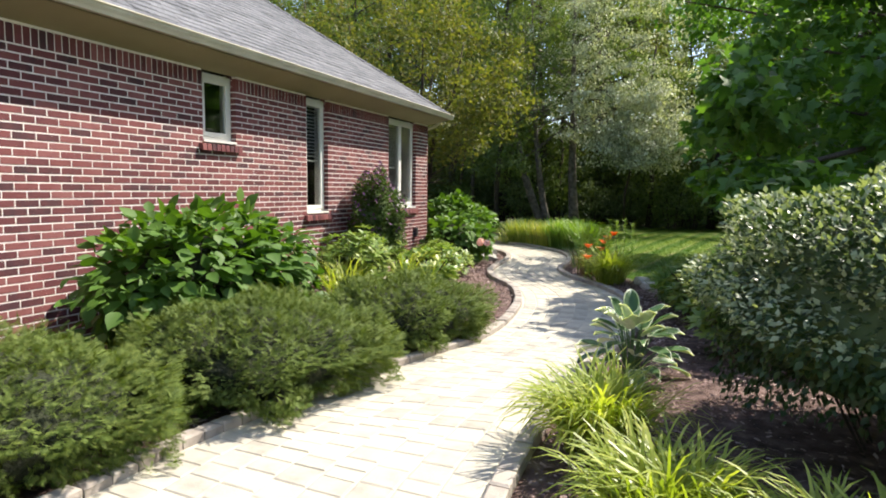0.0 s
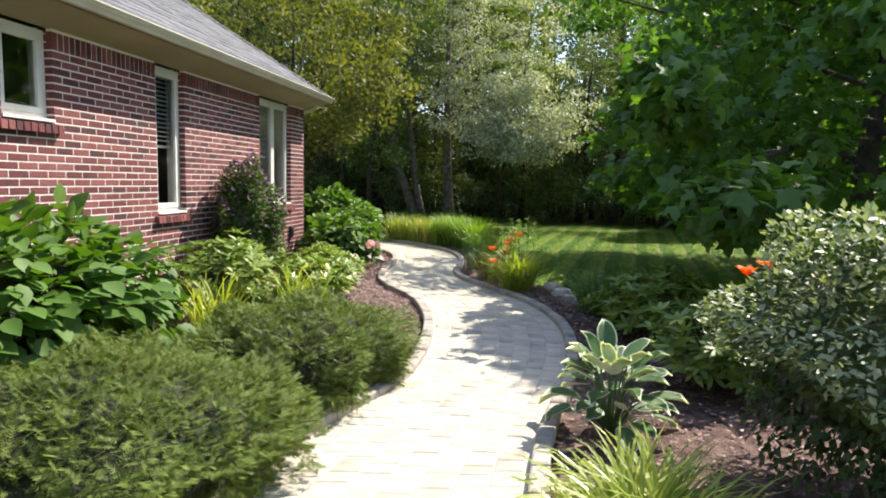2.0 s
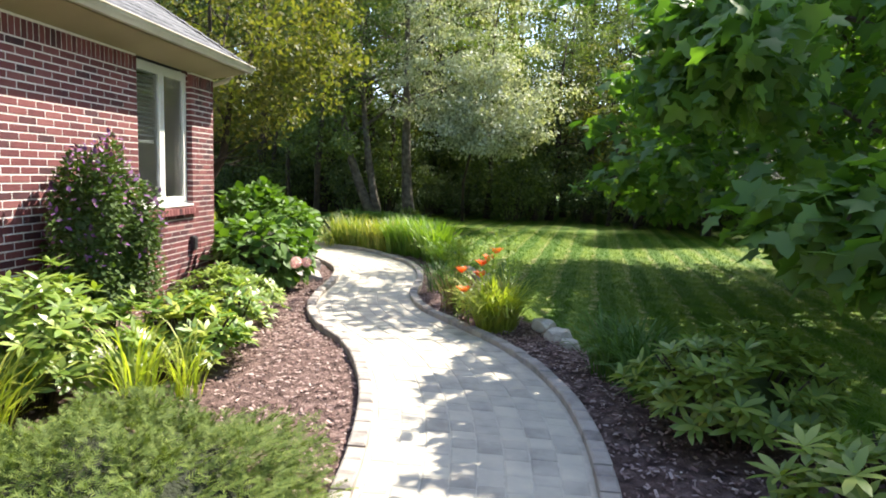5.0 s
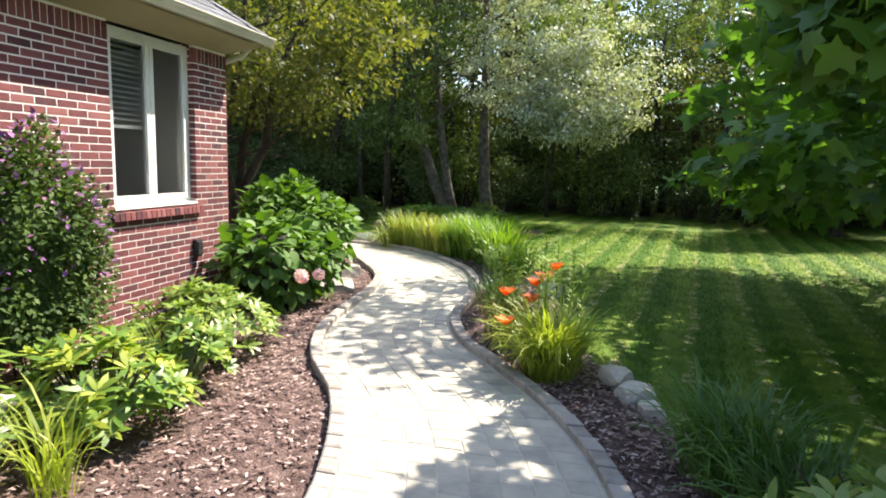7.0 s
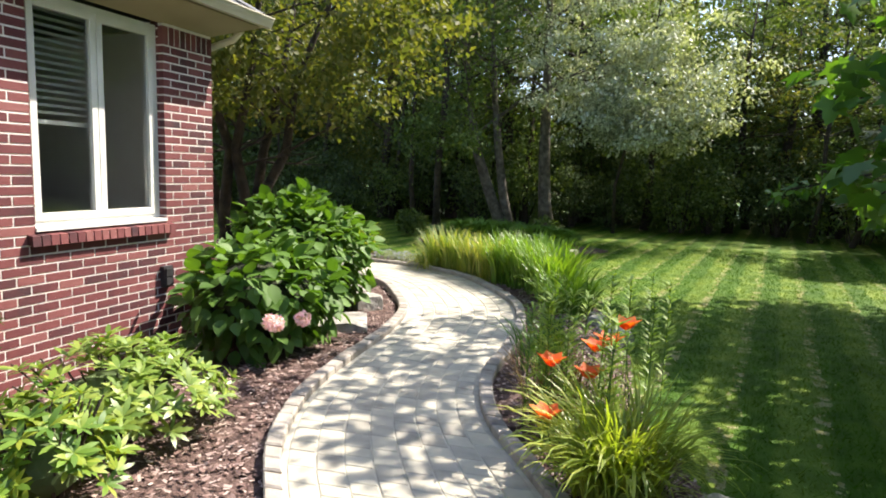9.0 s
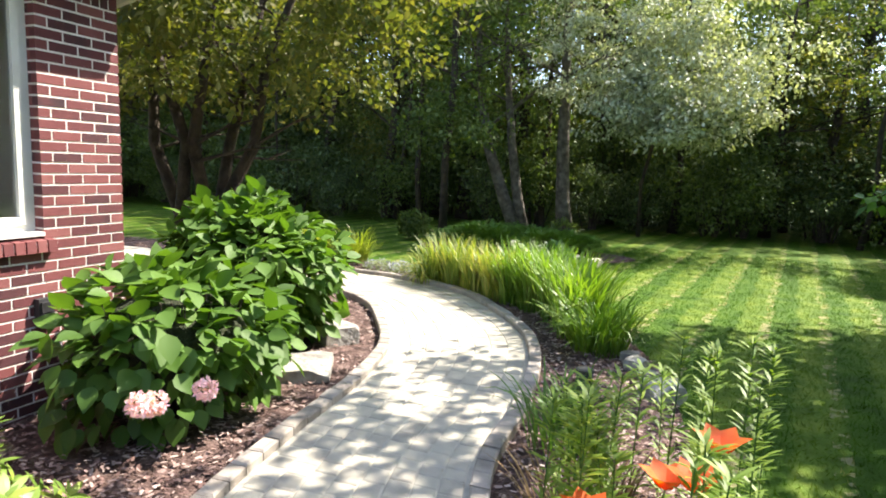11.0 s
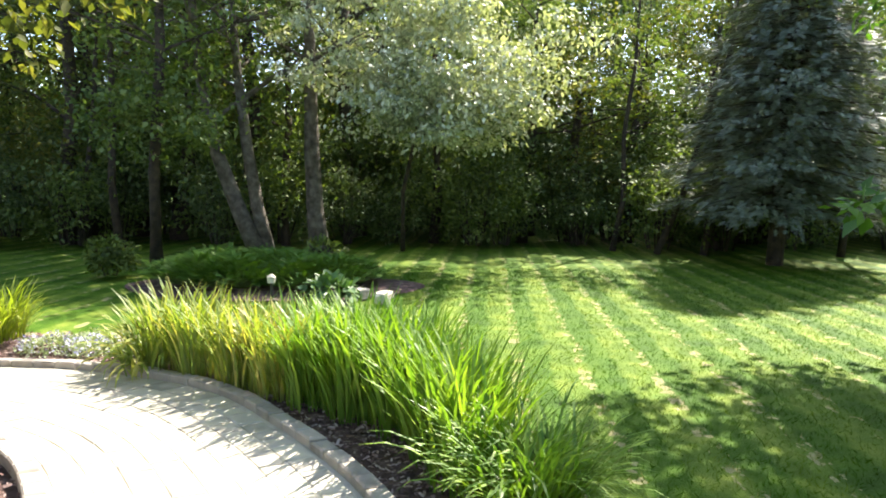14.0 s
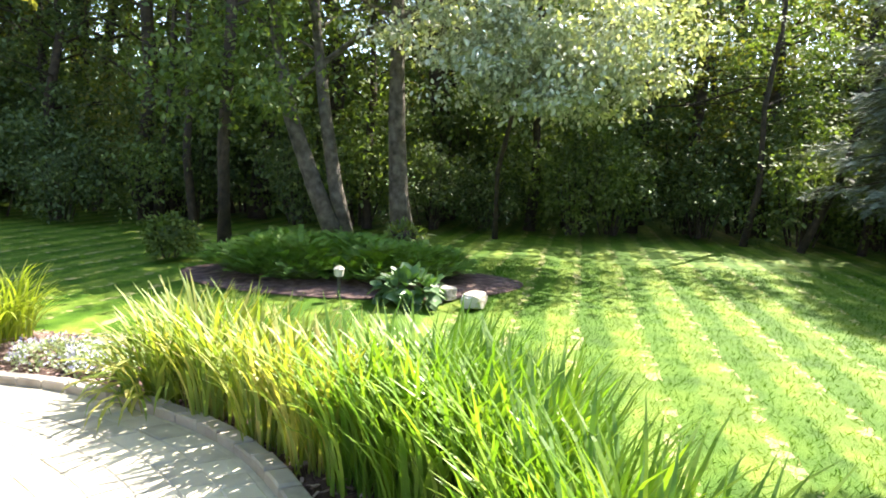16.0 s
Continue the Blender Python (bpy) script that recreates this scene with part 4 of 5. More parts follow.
def hosta(x, y, label):
    """Broad cream-edged leaves in three rising rings on arching stalks."""
    p = thing("hosta", x, y, 0, label, "hosta")
    total = 44
    for i in range(total):
        k = i / total
        a = i * 2.4 + rng.random() * 0.4
        reach = (0.25 - 0.18 * k) * (0.85 + 0.3 * rng.random())
        rise = 0.14 + 0.36 * k + 0.04 * rng.normal()
        tilt = -0.35 + 1.25 * k + 0.15 * rng.normal()
        s = 0.168 + 0.05 * rng.random()
        c = Vector((math.cos(a), math.sin(a), 0))
        b0 = c * 0.03 + Vector((0, 0, 0.02))
        tip = c * reach + Vector((0, 0, max(rise, 0.07)))
        d = c * math.cos(tilt) + Vector((0, 0, math.sin(tilt)))
        nor = Vector((0, 0, 1)) * math.cos(tilt) - c * math.sin(tilt) + Vector(rng.normal(size=3) * 0.18)
        q = Matrix(frames_from(np.array([nor]), np.array([d]))[0].tolist()).to_quaternion()
        lf = raw("leaf", LEAF_OVAL[0], LEAF_OVAL[1], M_WHITE, p, "cream-margined leaf", smooth=True)
        lf.matrix_basis = Matrix.LocRotScale(tip, q, Vector((s, s, s)))
        raw("leaf_centre", LEAF_OVAL[0] * [0.84, 0.9, 1] + [0, 0.045, 0.014], LEAF_OVAL[1], L_HOSTA, lf, "blue-green leaf centre", smooth=True)
        bend = q.inverted() @ ((b0 + tip) * 0.5 + Vector((0, 0, 0.04)) - tip) / s
        stalk(lf, [q.inverted() @ (b0 - tip) / s, bend, (0, 0, 0)], 0.03, L_HOSTA, "leaf_stalk")
    return p


hosta(0.02, 5.98, "variegated hosta with blue-green leaves edged in cream")

for i, (x, y, z_, r_) in enumerate([(-0.23, 10.85, 0.1, 0.11), (-0.1, 10.65, 0.06, 0.12), (-0.01, 10.41, 0.03, 0.1), (-1.24, 14.94, 0.03, 0.1), (-1.17, 14.71, 0.03, 0.12), (-1.06, 14.48, 0.02, 0.09), (-0.95, 14.15, 0.03, 0.15), (-1.35, 15.26, 0.02, 0.08), (1.84, 7.8, 0.04, 0.16)]):
    boulder(x, y, (r_, r_ * 1.25, r_ * 0.75), z_, M_ROCKW if i < 3 else M_ROCK, "weathered edging boulder between bed and lawn", i + 0.6, "edging boulders")

# iris bank along the outer curb
for i, (x, y, n, yel) in enumerate([(-3.9, 17.59, 190, 1), (-3.54, 17.4, 230, 1), (-3.13, 17.11, 230, 1), (-2.82, 16.91, 200, 1), (-2.56, 16.72, 260, 0), (-2.25, 16.47, 260, 0), (-2.21, 16.88, 200, 0), (-1.94, 16.17, 260, 0), (-1.73, 15.8, 260, 0), (-1.9, 16.53, 180, 0), (-1.61, 15.46, 150, 0)]):
    clump("iris", x - 0.12, y - 0.05, int(n * 1.1), 0.24, 0.84 - (0.08 if yel else 0), 0.021, 0.42, L_IRISY if yel else L_IRIS, "iris clump with upright " + ("yellowing" if yel else "bright green") + " sword leaves", "iris", "iris clumps along the curb", 0.5)
clump("daylily", -1.52, 15.05, 360, 0.24, 0.72, 0.015, 0.9, L_IRIS, "arching green strap leaves at the end of the iris bank", "daylily", "", 0.9)
clump("iris", -4.15, 17.42, 110, 0.2, 0.65, 0.024, 1.4, L_IRISY, "flopped yellowing iris leaves lying over the curb", "iris", "iris clumps along the curb", 1.4)
for x, y in ((-6.1, 14.35), (-6.7, 14.75), (-5.55, 14.75)):
    clump("ornamental_grass", x, y, 260, 0.2, 0.62, 0.014, 0.9, L_DAY, "shaded green grass clump behind the hydrangea", "grass clump", "grass clumps behind the hydrangea", 0.8)
for x, y in ((-6.54, 18.21), (-5.86, 18.37), (-7.09, 18.13)):
    clump("ornamental_grass", x, y, 320, 0.22, 0.7, 0.016, 0.9, L_DAY, "green grass clump with tan seed heads behind the curb", "grass clump", "seeding grass clumps", 0.8)
for x, y, r_, m_ in ((-5.2, 17.98, 0.28, M_LILAC), (-4.79, 17.89, 0.22, M_LILAC), (-4.44, 17.9, 0.2, L_GREY), (-4.9, 18.14, 0.25, L_GREY)):
    p = thing("alyssum", x, y, 0, "low grey-green mat with small lavender flowers", "flowers", "low edging flowers")
    pos, out = shell(700, (r_, r_, 0.12), 0.0, 0.5)
    scatter("foliage", LEAF_T, pos + [0, 0, 0.03], leafframes(out, 0, 0.9), 0.035, L_GREY, p)
    if m_ is M_LILAC:
        pos, out = shell(220, (r_, r_, 0.13), 0.2, 0.9)
        scatter("blossom", LEAF_T, pos + [0, 0, 0.04], leafframes(out, 0, 0.9), 0.025, M_LILAC, p)

box_ = thing("wall_outlet", WALL_X + 0.002, 12.14, 0.62, "small black outlet cover on the brick wall", "outlet")
boxes("cover", [(0, 0.045, -0.05, 0.05, -0.09, 0.09)], M_BLACK, box_)
boxes("flap", [(0.046, 0.06, -0.04, 0.04, -0.07, -0.005), (0.046, 0.06, -0.04, 0.04, 0.005, 0.07)], M_BLACK, box_)

# path light
pl = thing("path_light", -1.48, 13.91, 0, "black cylindrical louvred path light on its own stake", "path light")
bm = bmesh.new()
tube(bm, [(0, 0, 0), (0, 0, 0.07)], [0.062, 0.062], 16)
part("base", bm, M_BLACK, pl)
for i in range(4):
    bm = bmesh.new()
    tube(bm, [(0, 0, 0.075 + i * 0.026), (0, 0, 0.09 + i * 0.026)], [0.064, 0.05], 16)
    part("louvre", bm, M_BLACK, pl)
bm = bmesh.new()
tube(bm, [(0, 0, 0.06), (0, 0, 0.18)], [0.035, 0.035], 12)
part("lens", bm, M_GUTTER, pl)
bm = bmesh.new()
tube(bm, [(0, 0, 0.178), (0, 0, 0.2), (0, 0, 0.205)], [0.068, 0.066, 0.05], 16)
part("cap", bm, M_BLACK, pl)

# island bed on the lawn
IC = Vector((-3.9, 21.7, 0))
bm = bmesh.new()
ring = [bm.verts.new((IC.x + math.cos(a) * 2.2 * (1 + 0.05 * math.sin(3 * a)), IC.y + math.sin(a) * 1.15, -0.035)) for a in (2 * math.pi * k_ / 40 for k_ in range(40))]
cv = bm.verts.new((IC.x, IC.y, 0.06))
for k_ in range(40):
    bm.faces.new((ring[k_], ring[(k_ + 1) % 40], cv))
ib = part("bed_island", bm, M_SOIL, None, "mulched island bed in the lawn")
ib["kind"] = "structure"
for i, (x, y, r_) in enumerate([(-5.0, 21.9, 0.75), (-4.5, 21.7, 0.75), (-3.8, 22.1, 0.9), (-3.1, 21.9, 0.7), (-4.2, 22.5, 0.8), (-4.9, 22.6, 0.75), (-3.4, 21.5, 0.55)]):
    p = thing("juniper", x, y, 0, "low spreading green juniper in the island bed", "juniper", "spreading junipers")
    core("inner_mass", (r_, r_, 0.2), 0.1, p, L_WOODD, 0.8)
    n = 1300
    a = rng.random(n) * 6.28
    q = np.sqrt(rng.random(n)) * r_
    el = 0.06 + 0.24 * (1 - q / r_) + 0.14 * rng.random(n)
    pos = np.stack([np.cos(a) * q, np.sin(a) * q, el], 1)
    D = np.stack([np.cos(a), np.sin(a), 0.25 + 0.3 * rng.random(n)], 1) + rng.normal(size=(n, 3)) * 0.25
    scatter("sprays", SPRIG, pos, frames_from(np.tile([0, 0, 1.0], (n, 1)) + rng.normal(size=(n, 3)) * 0.2, D), 0.17, L_JUN, p)
boulder(-2.28, 20.46, (0.19, 0.14, 0.11), 0.04, M_ROCKW, "pale rock at the edge of the island bed", 8.2)
boulder(-2.63, 20.75, (0.16, 0.16, 0.1), 0.04, M_ROCK, "grey rock in the island bed", 9.2)
small_shrub("hosta", -2.97, 20.44, (0.35, 0.25), 0.25, 160, 0.14, LEAF_BIG, L_HOSTA, "low yellow-green hosta patch in the island bed", "hosta", shrink=0.4)
small_shrub("fern", -3.5, 24.2, (0.35, 0.3), 0.42, 400, 0.13, LEAF_LONG, L_WOOD, "bright ferny shrub at the foot of the trunk", "shrub")
small_shrub("shrub", -6.6, 22.4, (0.4, 0.32), 0.6, 1300, 0.07, LEAF_T, L_YEW, "dark evergreen shrub beside the island bed", "shrub", mat_core=L_WOODD)
pm = thing("garden_light", -3.75, 20.5, 0, "small pale post light in the junipers", "path light")
bm = bmesh.new()
tube(bm, [(0, 0, 0), (0, 0, 0.22)], [0.02, 0.018], 8)
part("post", bm, M_BLACK, pm)
bm = bmesh.new()
tube(bm, [(0, 0, 0.22), (0, 0, 0.3), (0, 0, 0.33)], [0.05, 0.06, 0.02], 10)
part("head", bm, M_ROCKW, pm)


# ---- trees ----
def grow(parent, base, top, r0, limbs, spread, material, lo=0.35, name="trunk", bendy=0.3, updir=0.45, line=None):
    """A tapered trunk with forking limbs; gives the limb tips."""
    base, top = Vector(base), Vector(top)
    H = (top - base).length
    pts = [base.lerp(top, t) + Vector((rng.normal(), rng.normal(), 0)) * bendy * 0.12 * H * 0.3 * (t > 0) for t in (0, 0.15, 0.35, 0.55, 0.75, 1.0)]
    if line:
        pts = [base + Vector(q) for q in line]
    rr_ = [r0 * k_ for k_ in (1.25, 1.0, 0.85, 0.65, 0.42, 0.12)]
    bm = bmesh.new()
    tube(bm, pts, rr_, 10)
    part(name, bm, material, parent, smooth=True)
    tips = []
    bm = bmesh.new()
    for i in range(limbs):
        t = lo + (0.97 - lo) * (i + rng.random()) / limbs
        j = min(int(t * 5), 4)
        o = base.lerp(top, t)
        o = pts[j].lerp(pts[j + 1], max(0, min(1, (t - (0, 0.15, 0.35, 0.55, 0.75)[j]) / ((0.15, 0.2, 0.2, 0.2, 0.25)[j]))))
        a = i * 2.4 + rng.random()
        ln = spread * (1.1 - 0.6 * abs(t - 0.5)) * (0.7 + 0.4 * rng.random())
        d = Vector((math.cos(a), math.sin(a), updir + rng.normal() * 0.2))
        p1 = o + d * ln * 0.5
        p2 = p1 + Vector((d.x, d.y, d.z * 0.5)) * ln * 0.5
        rl = r0 * 0.34 * (1.1 - t * 0.6)
        tube(bm, [o, p1, p2], [rl, rl * 0.6, rl * 0.15], 6)
        tips += [p1, p2]
        for s_ in range(2):
            e = p1 + Vector((math.cos(a + (s_ * 2 - 1) * 0.8), math.sin(a + (s_ * 2 - 1) * 0.8), 0.3)) * ln * 0.45
            tube(bm, [p1, e], [rl * 0.45, rl * 0.1], 5)
            tips.append(e)
    tagged(part("branching", bm, material, parent), kind="stuff")
    return tips


def crown(parent, centres, radii, per, size, material, template=LEAF_T, droop=0.3, flat=0.6, name="crown", zmin=0.4):
    P, O = [], []
    for c, r_ in zip(centres, radii):
        d = unit(rng.normal(size=(per, 3)))
        s = rng.random((per, 1)) ** 0.4
        P.append(d * s * r_ * np.array([1, 1, flat]) + np.asarray(c))
        O.append(d)
    P, O = np.concatenate(P), np.concatenate(O)
    k_ = P[:, 2] > zmin
    P, O = P[k_], O[k_]
    return scatter(name, template, P, leafframes(O * 0.5, droop, 0.8), size * (0.7 + 0.6 * rng.random(len(P))), material, parent)


def blobs(n, c, r, low=-0.9, inner=0.55):
    d = unit(rng.normal(size=(n * 3, 3)))
    d = d[d[:, 2] > low][:n]
    return d * (inner + (1 - inner) * rng.random((len(d), 1))) * np.asarray(r) + np.asarray(c)


# maple on the lawn
mp = thing("maple_tree", 4.3, 12.15, 0, "broad maple with low hanging green leaves on the lawn", "tree")
tips = grow(mp, (0, 0, -0.05), (0.1, 0, 7.2), 0.17, 16, 3.4, M_BARKD, 0.2)
zz = 1.2 + 6.6 * rng.random(430) ** 1.25
rad = np.interp(zz, [1.0, 2.0, 3.2, 5.0, 7.8], [3.4, 3.85, 3.7, 2.5, 0.7]) * (0.45 + 0.55 * rng.random(430) ** 0.5)
aa = rng.random(430) * 6.28
# the 55 high far-side clusters are added to shade the near lawn
cs = np.concatenate([np.stack([np.cos(aa) * rad, np.sin(aa) * rad, zz], 1), blobs(55, (1.2, 2.3, 5.4), (2.1, 2.0, 1.7), -1, 0.2), blobs(22, (-3.4, -2.5, 2.55), (0.5, 0.8, 0.6), -1, 0.2), blobs(16, (-3.0, -4.0, 1.45), (0.45, 0.45, 0.35), -1, 0.2)])
crown(mp, cs, 0.3 + 0.35 * rng.random(len(cs)), 40, 0.165, L_MAPLE, LEAF_MAPLE, 0.75, 0.5, zmin=0.5)

bm = bmesh.new()
tube(bm, [(0, 0, 2.3), (-1.5, -2.0, 2.15), (-2.8, -3.6, 1.78), (-3.3, -4.3, 1.45)], [0.06, 0.045, 0.025, 0.008], 6)
part("limb", bm, M_BARKD, mp)

# blue spruce
spz = thing("spruce_tree", 5.82, 24.79, 0, "blue-green spruce with drooping layered branches on the lawn", "tree")
bm = bmesh.new()
tube(bm, [(0, 0, -0.05), (0, 0, 3.5), (0, 0, 7.7)], [0.17, 0.12, 0.02], 10)
part("trunk", bm, M_BARKD, spz)
bm = bmesh.new()
P, D, N = [], [], []
for tier in range(25):
    z = 1.22 + tier * 0.262
    R = 2.95 * (1 - (z / 7.9)) ** 0.62 * (0.9 + 0.15 * math.sin(tier * 2.1))
    if z < 1.9:
        R *= 0.85
    nb = 13 if z < 5 else 8
    for j in range(nb):
        a = tier * 1.1 + j * 2 * math.pi / nb + rng.normal() * 0.12
        rl = R * (0.78 + 0.32 * rng.random())
        c = Vector((math.cos(a), math.sin(a), 0))
        pts = [Vector((0, 0, z)), c * rl * 0.5 + Vector((0, 0, z - 0.05)), c * rl + Vector((0, 0, z - 0.32 * rl * 0.5 + 0.08))]
        tube(bm, pts, [0.025, 0.015, 0.005], 4)
        side = Vector((-c.y, c.x, 0))
        for s_ in range(int(20 + rl * 44)):
            t = 0.22 + 0.8 * rng.random()
            q = pts[1].lerp(pts[2], (t - 0.5) * 2) if t > 0.5 else pts[0].lerp(pts[1], t * 2)
            w = rng.normal() * 0.13 * rl * (1.25 - t)
            P.append(q + side * w * 1.3 + Vector((0, 0, rng.normal() * 0.07 - 0.05)))
            D.append(c * 0.8 + side * (0.9 if w > 0 else -0.9) * (0.3 + rng.random() * 0.7) * (1.15 - t) + Vector((0, 0, -0.3 + rng.normal() * 0.3)))
            N.append((rng.normal() * 0.3, rng.normal() * 0.3, 1))
part("branching", bm, M_BARKD, spz)
scatter("crown", SPRIG, np.array([tuple(p) for p in P]), frames_from(np.array(N), np.array([tuple(d) for d in D])), 0.2, L_SPRUCE, spz)

# twin-stemmed and single trees in front of the woods
ta = thing("woodland_tree", -4.82, 25.0, 0, "tall twin-stemmed tree with grey bark", "tree", "tall trees before the woods")
t1 = grow(ta, (0, 0, -0.05), (-2.0, 0.5, 11.5), 0.155, 14, 2.6, M_BARK, 0.4, "trunk", line=[(0, 0, 0), (-0.42, 0.02, 0.95), (-0.88, 0.05, 2.2), (-1.16, 0.1, 3.6), (-1.35, 0.2, 5.6), (-2.0, 0.5, 11.5)])
t2 = grow(ta, (0.14, 0.1, -0.05), (-0.9, 0, 12.0), 0.13, 12, 2.4, M_BARK, 0.42, "trunk", line=[(0, 0, 0), (-0.22, 0, 1.0), (-0.42, 0, 2.3), (-0.58, 0, 3.7), (-0.7, 0, 5.4), (-1.0, 0, 12.0)])
cs = np.concatenate([blobs(110, (-1.8, 0, 8.0), (3.2, 2.6, 4.2), -1, 0.3), blobs(30, (-1.0, 0.2, 3.6), (2.2, 1.0, 1.2), -1, 0.3)])
crown(ta, cs, 0.35 + 0.4 * rng.random(len(cs)), 65, 0.12, L_WOOD)
tb = thing("woodland_tree", -3.72, 25.6, 0, "tall tree with drooping branches, a straight grey trunk and leaves paled for sky sheen", "tree", "tall trees before the woods")
grow(tb, (0, 0, -0.05), (-0.3, 0, 12.5), 0.185, 14, 3.0, M_BARK, 0.5, line=[(0, 0, 0), (-0.1, 0, 0.9), (-0.17, 0, 2.2), (-0.2, 0, 4.0), (-0.25, 0, 7.0), (-0.3, 0, 12.5)])
cs = np.concatenate([blobs(130, (0.8, -0.4, 7.4), (4.3, 2.5, 4.4), -1, 0.2), blobs(150, (2.4, -1.2, 4.0), (3.1, 1.6, 1.7), -1, 0.25), blobs(45, (2.6, -1.7, 2.9), (1.7, 1.0, 0.7), -1, 0.3)])
crown(tb, cs, 0.3 + 0.5 * rng.random(len(cs)), 105, 0.105, L_SHEEN, droop=0.6, flat=0.36)
tc = thing("woodland_tree", -6.45, 23.9, 0, "tall dark tree at the edge of the woods", "tree", "tall trees before the woods")
grow(tc, (0, 0, -0.05), (0.2, 0, 11.0), 0.1, 14, 2.6, M_BARKD, 0.3)
cs = np.concatenate([blobs(120, (0, 0, 7.0), (2.8, 2.5, 4.2), -1, 0.3), blobs(26, (0.3, -0.4, 2.6), (1.6, 1.0, 1.0), -1, 0.3)])
crown(tc, cs, 0.35 + 0.35 * rng.random(len(cs)), 65, 0.12, L_WOOD)

# olive-leaved tree behind the house corner
og = thing("ornamental_tree", -6.55, 15.4, 0, "multi-stemmed tree with olive and yellow-green leaves behind the house corner", "tree")
for k_, (ex, ey) in enumerate([(-1.3, 0.4), (0.9, -0.5), (0.5, 1.4), (-0.3, -0.6), (1.5, 0.8)]):
    grow(og, (0.06 * k_ - 0.1, 0.05 * k_, -0.05), (ex, ey, 5.2), 0.085, 9, 1.25, M_BARKD, 0.3, "trunk", 0.5)
cs = np.concatenate([blobs(250, (0.1, 0.5, 4.3), (3.2, 3.2, 2.5), -0.8, 0.5), blobs(90, (0.5, -0.1, 3.0), (2.6, 2.2, 0.9), -1, 0.3)])
cs = cs[(cs[:, 0] + -6.55 > -9.9) & ~((cs[:, 1] + 15.4 < 13.2) & (cs[:, 0] - 6.6 > -5.1))]
crown(og, cs, 0.28 + 0.35 * rng.random(len(cs)), 68, 0.105, L_OLIVE, droop=0.35, zmin=1.9)

# tree to the right of the spruce
rt = thing("maple_tree", 6.6, 17.1, 0, "spreading green maple beside the lawn and the spruce, its high foliage added for shade", "tree")
grow(rt, (0, 0, -0.05), (-0.6, 0.6, 8.2), 0.18, 16, 3.6, M_BARKD, 0.22)
cs = np.concatenate([
    blobs(170, (-1.4, 0.2, 4.5), (3.0, 2.8, 3.1), -0.9, 0.35),
    # high clusters out of view, added to shade the lawn
    blobs(100, (-2.4, 2.0, 6.8), (2.8, 1.9, 1.4), -1, 0.3),
    blobs(120, (-1.8, 2.3, 6.4), (2.6, 2.2, 1.5), -1, 0.2),
    # sparse unseen foliage, placed to dapple the walk
    blobs(32, (-5.7, -1.0, 5.7), (1.3, 2.1, 0.7), -1, 0.2)])
crown(rt, cs, 0.3 + 0.4 * rng.random(len(cs)), 62, 0.15, L_MAPLE, droop=0.6, zmin=1.4)
# added limbs that carry the unseen foliage over the walk
bm = bmesh.new()
for ex, ey, ez in ((-6.5, -1.9, 5.4), (-5.4, 0.4, 5.9), (-4.4, -2.2, 5.2)):
    tube(bm, [(-0.25, 0.2, 3.4), (ex * 0.45, ey * 0.5, 4.7), (ex, ey, ez)], [0.08, 0.05, 0.012], 6)
part("limb", bm, M_BARKD, rt)
bm = bmesh.new()
tube(bm, [(-0.25, 0.2, 2.6), (-3.0, -0.4, 2.2), (-5.9, -1.15, 1.5)], [0.06, 0.035, 0.006], 6)
part("limb", bm, M_BARKD, rt)
crown(rt, [(-5.95, -1.2, 1.45), (-5.7, -1.05, 1.55), (-5.4, -1.0, 1.6)], [0.16, 0.2, 0.22], 22, 0.12, L_MAPLE, droop=0.4, flat=0.4, name="low_spray")

# slender trunks before the woods
for i, x in enumerate((-13.2, -9.4, -7.9, -5.6, -2.0, 3.1, 4.0, 4.9, 8.4)):
    sp_ = thing("sapling", x + rng.normal() * 0.2, 26.2 + rng.random() * 1.2, 0, "slender dark-barked tree with thin foliage at the edge of the woods", "tree", "slender trees before the woods")
    grow(sp_, (0, 0, -0.05), (rng.normal() * 1.2, rng.normal() * 0.3, 8 + rng.random() * 2), 0.045 + 0.04 * rng.random(), 8, 1.3, M_BARKD, 0.3)
    cs = blobs(20, (0, 0, 6.2), (1.5, 1.2, 3.0), -1, 0.2)
    crown(sp_, cs, 0.3 + 0.3 * rng.random(len(cs)), 34, 0.12, (L_WOOD, L_WOODD)[i % 2])

# woods
protos = []
for k_ in range(5):
    tw = thing("forest_tree", 0, 0, 0, "tall leafy tree in the dense woods", "tree", "trees of the woods")
    grow(tw, (0, 0, -0.05), (rng.normal() * 0.7, rng.normal() * 0.5, 11), 0.13 + 0.03 * k_, 12, 2.3, M_BARKD, 0.3)
    cs = np.concatenate([blobs(78, (0, 0, 7.6), (2.6, 2.6, 4.4), -1, 0.3), blobs(26, (0, 0, 2.9), (2.0, 2.0, 1.7), -1, 0.3)])
    crown(tw, cs, 0.35 + 0.4 * rng.random(len(cs)), 52, 0.155, (L_WOOD, L_WOOD, L_WOODD, L_OLIVE, L_WOOD)[k_])
    protos.append(tw)
brush = []
for k_ in range(3):
    tw = thing("undergrowth_bush", 0, 0, 0, "dark leafy bush at the foot of the woods", "shrub", "undergrowth of the woods")
    cs = blobs(36, (0, 0, 1.15), (1.4, 1.2, 1.25), -0.8, 0.25)
    stems(tw, 12, (1.0, 1.0), 1.8, 0.02)
    crown(tw, cs, 0.35 + 0.35 * rng.random(len(cs)), 88, 0.1, (L_WOODD, L_WOODD, L_WOOD)[k_], zmin=0.05)
    brush.append(tw)
spots = []
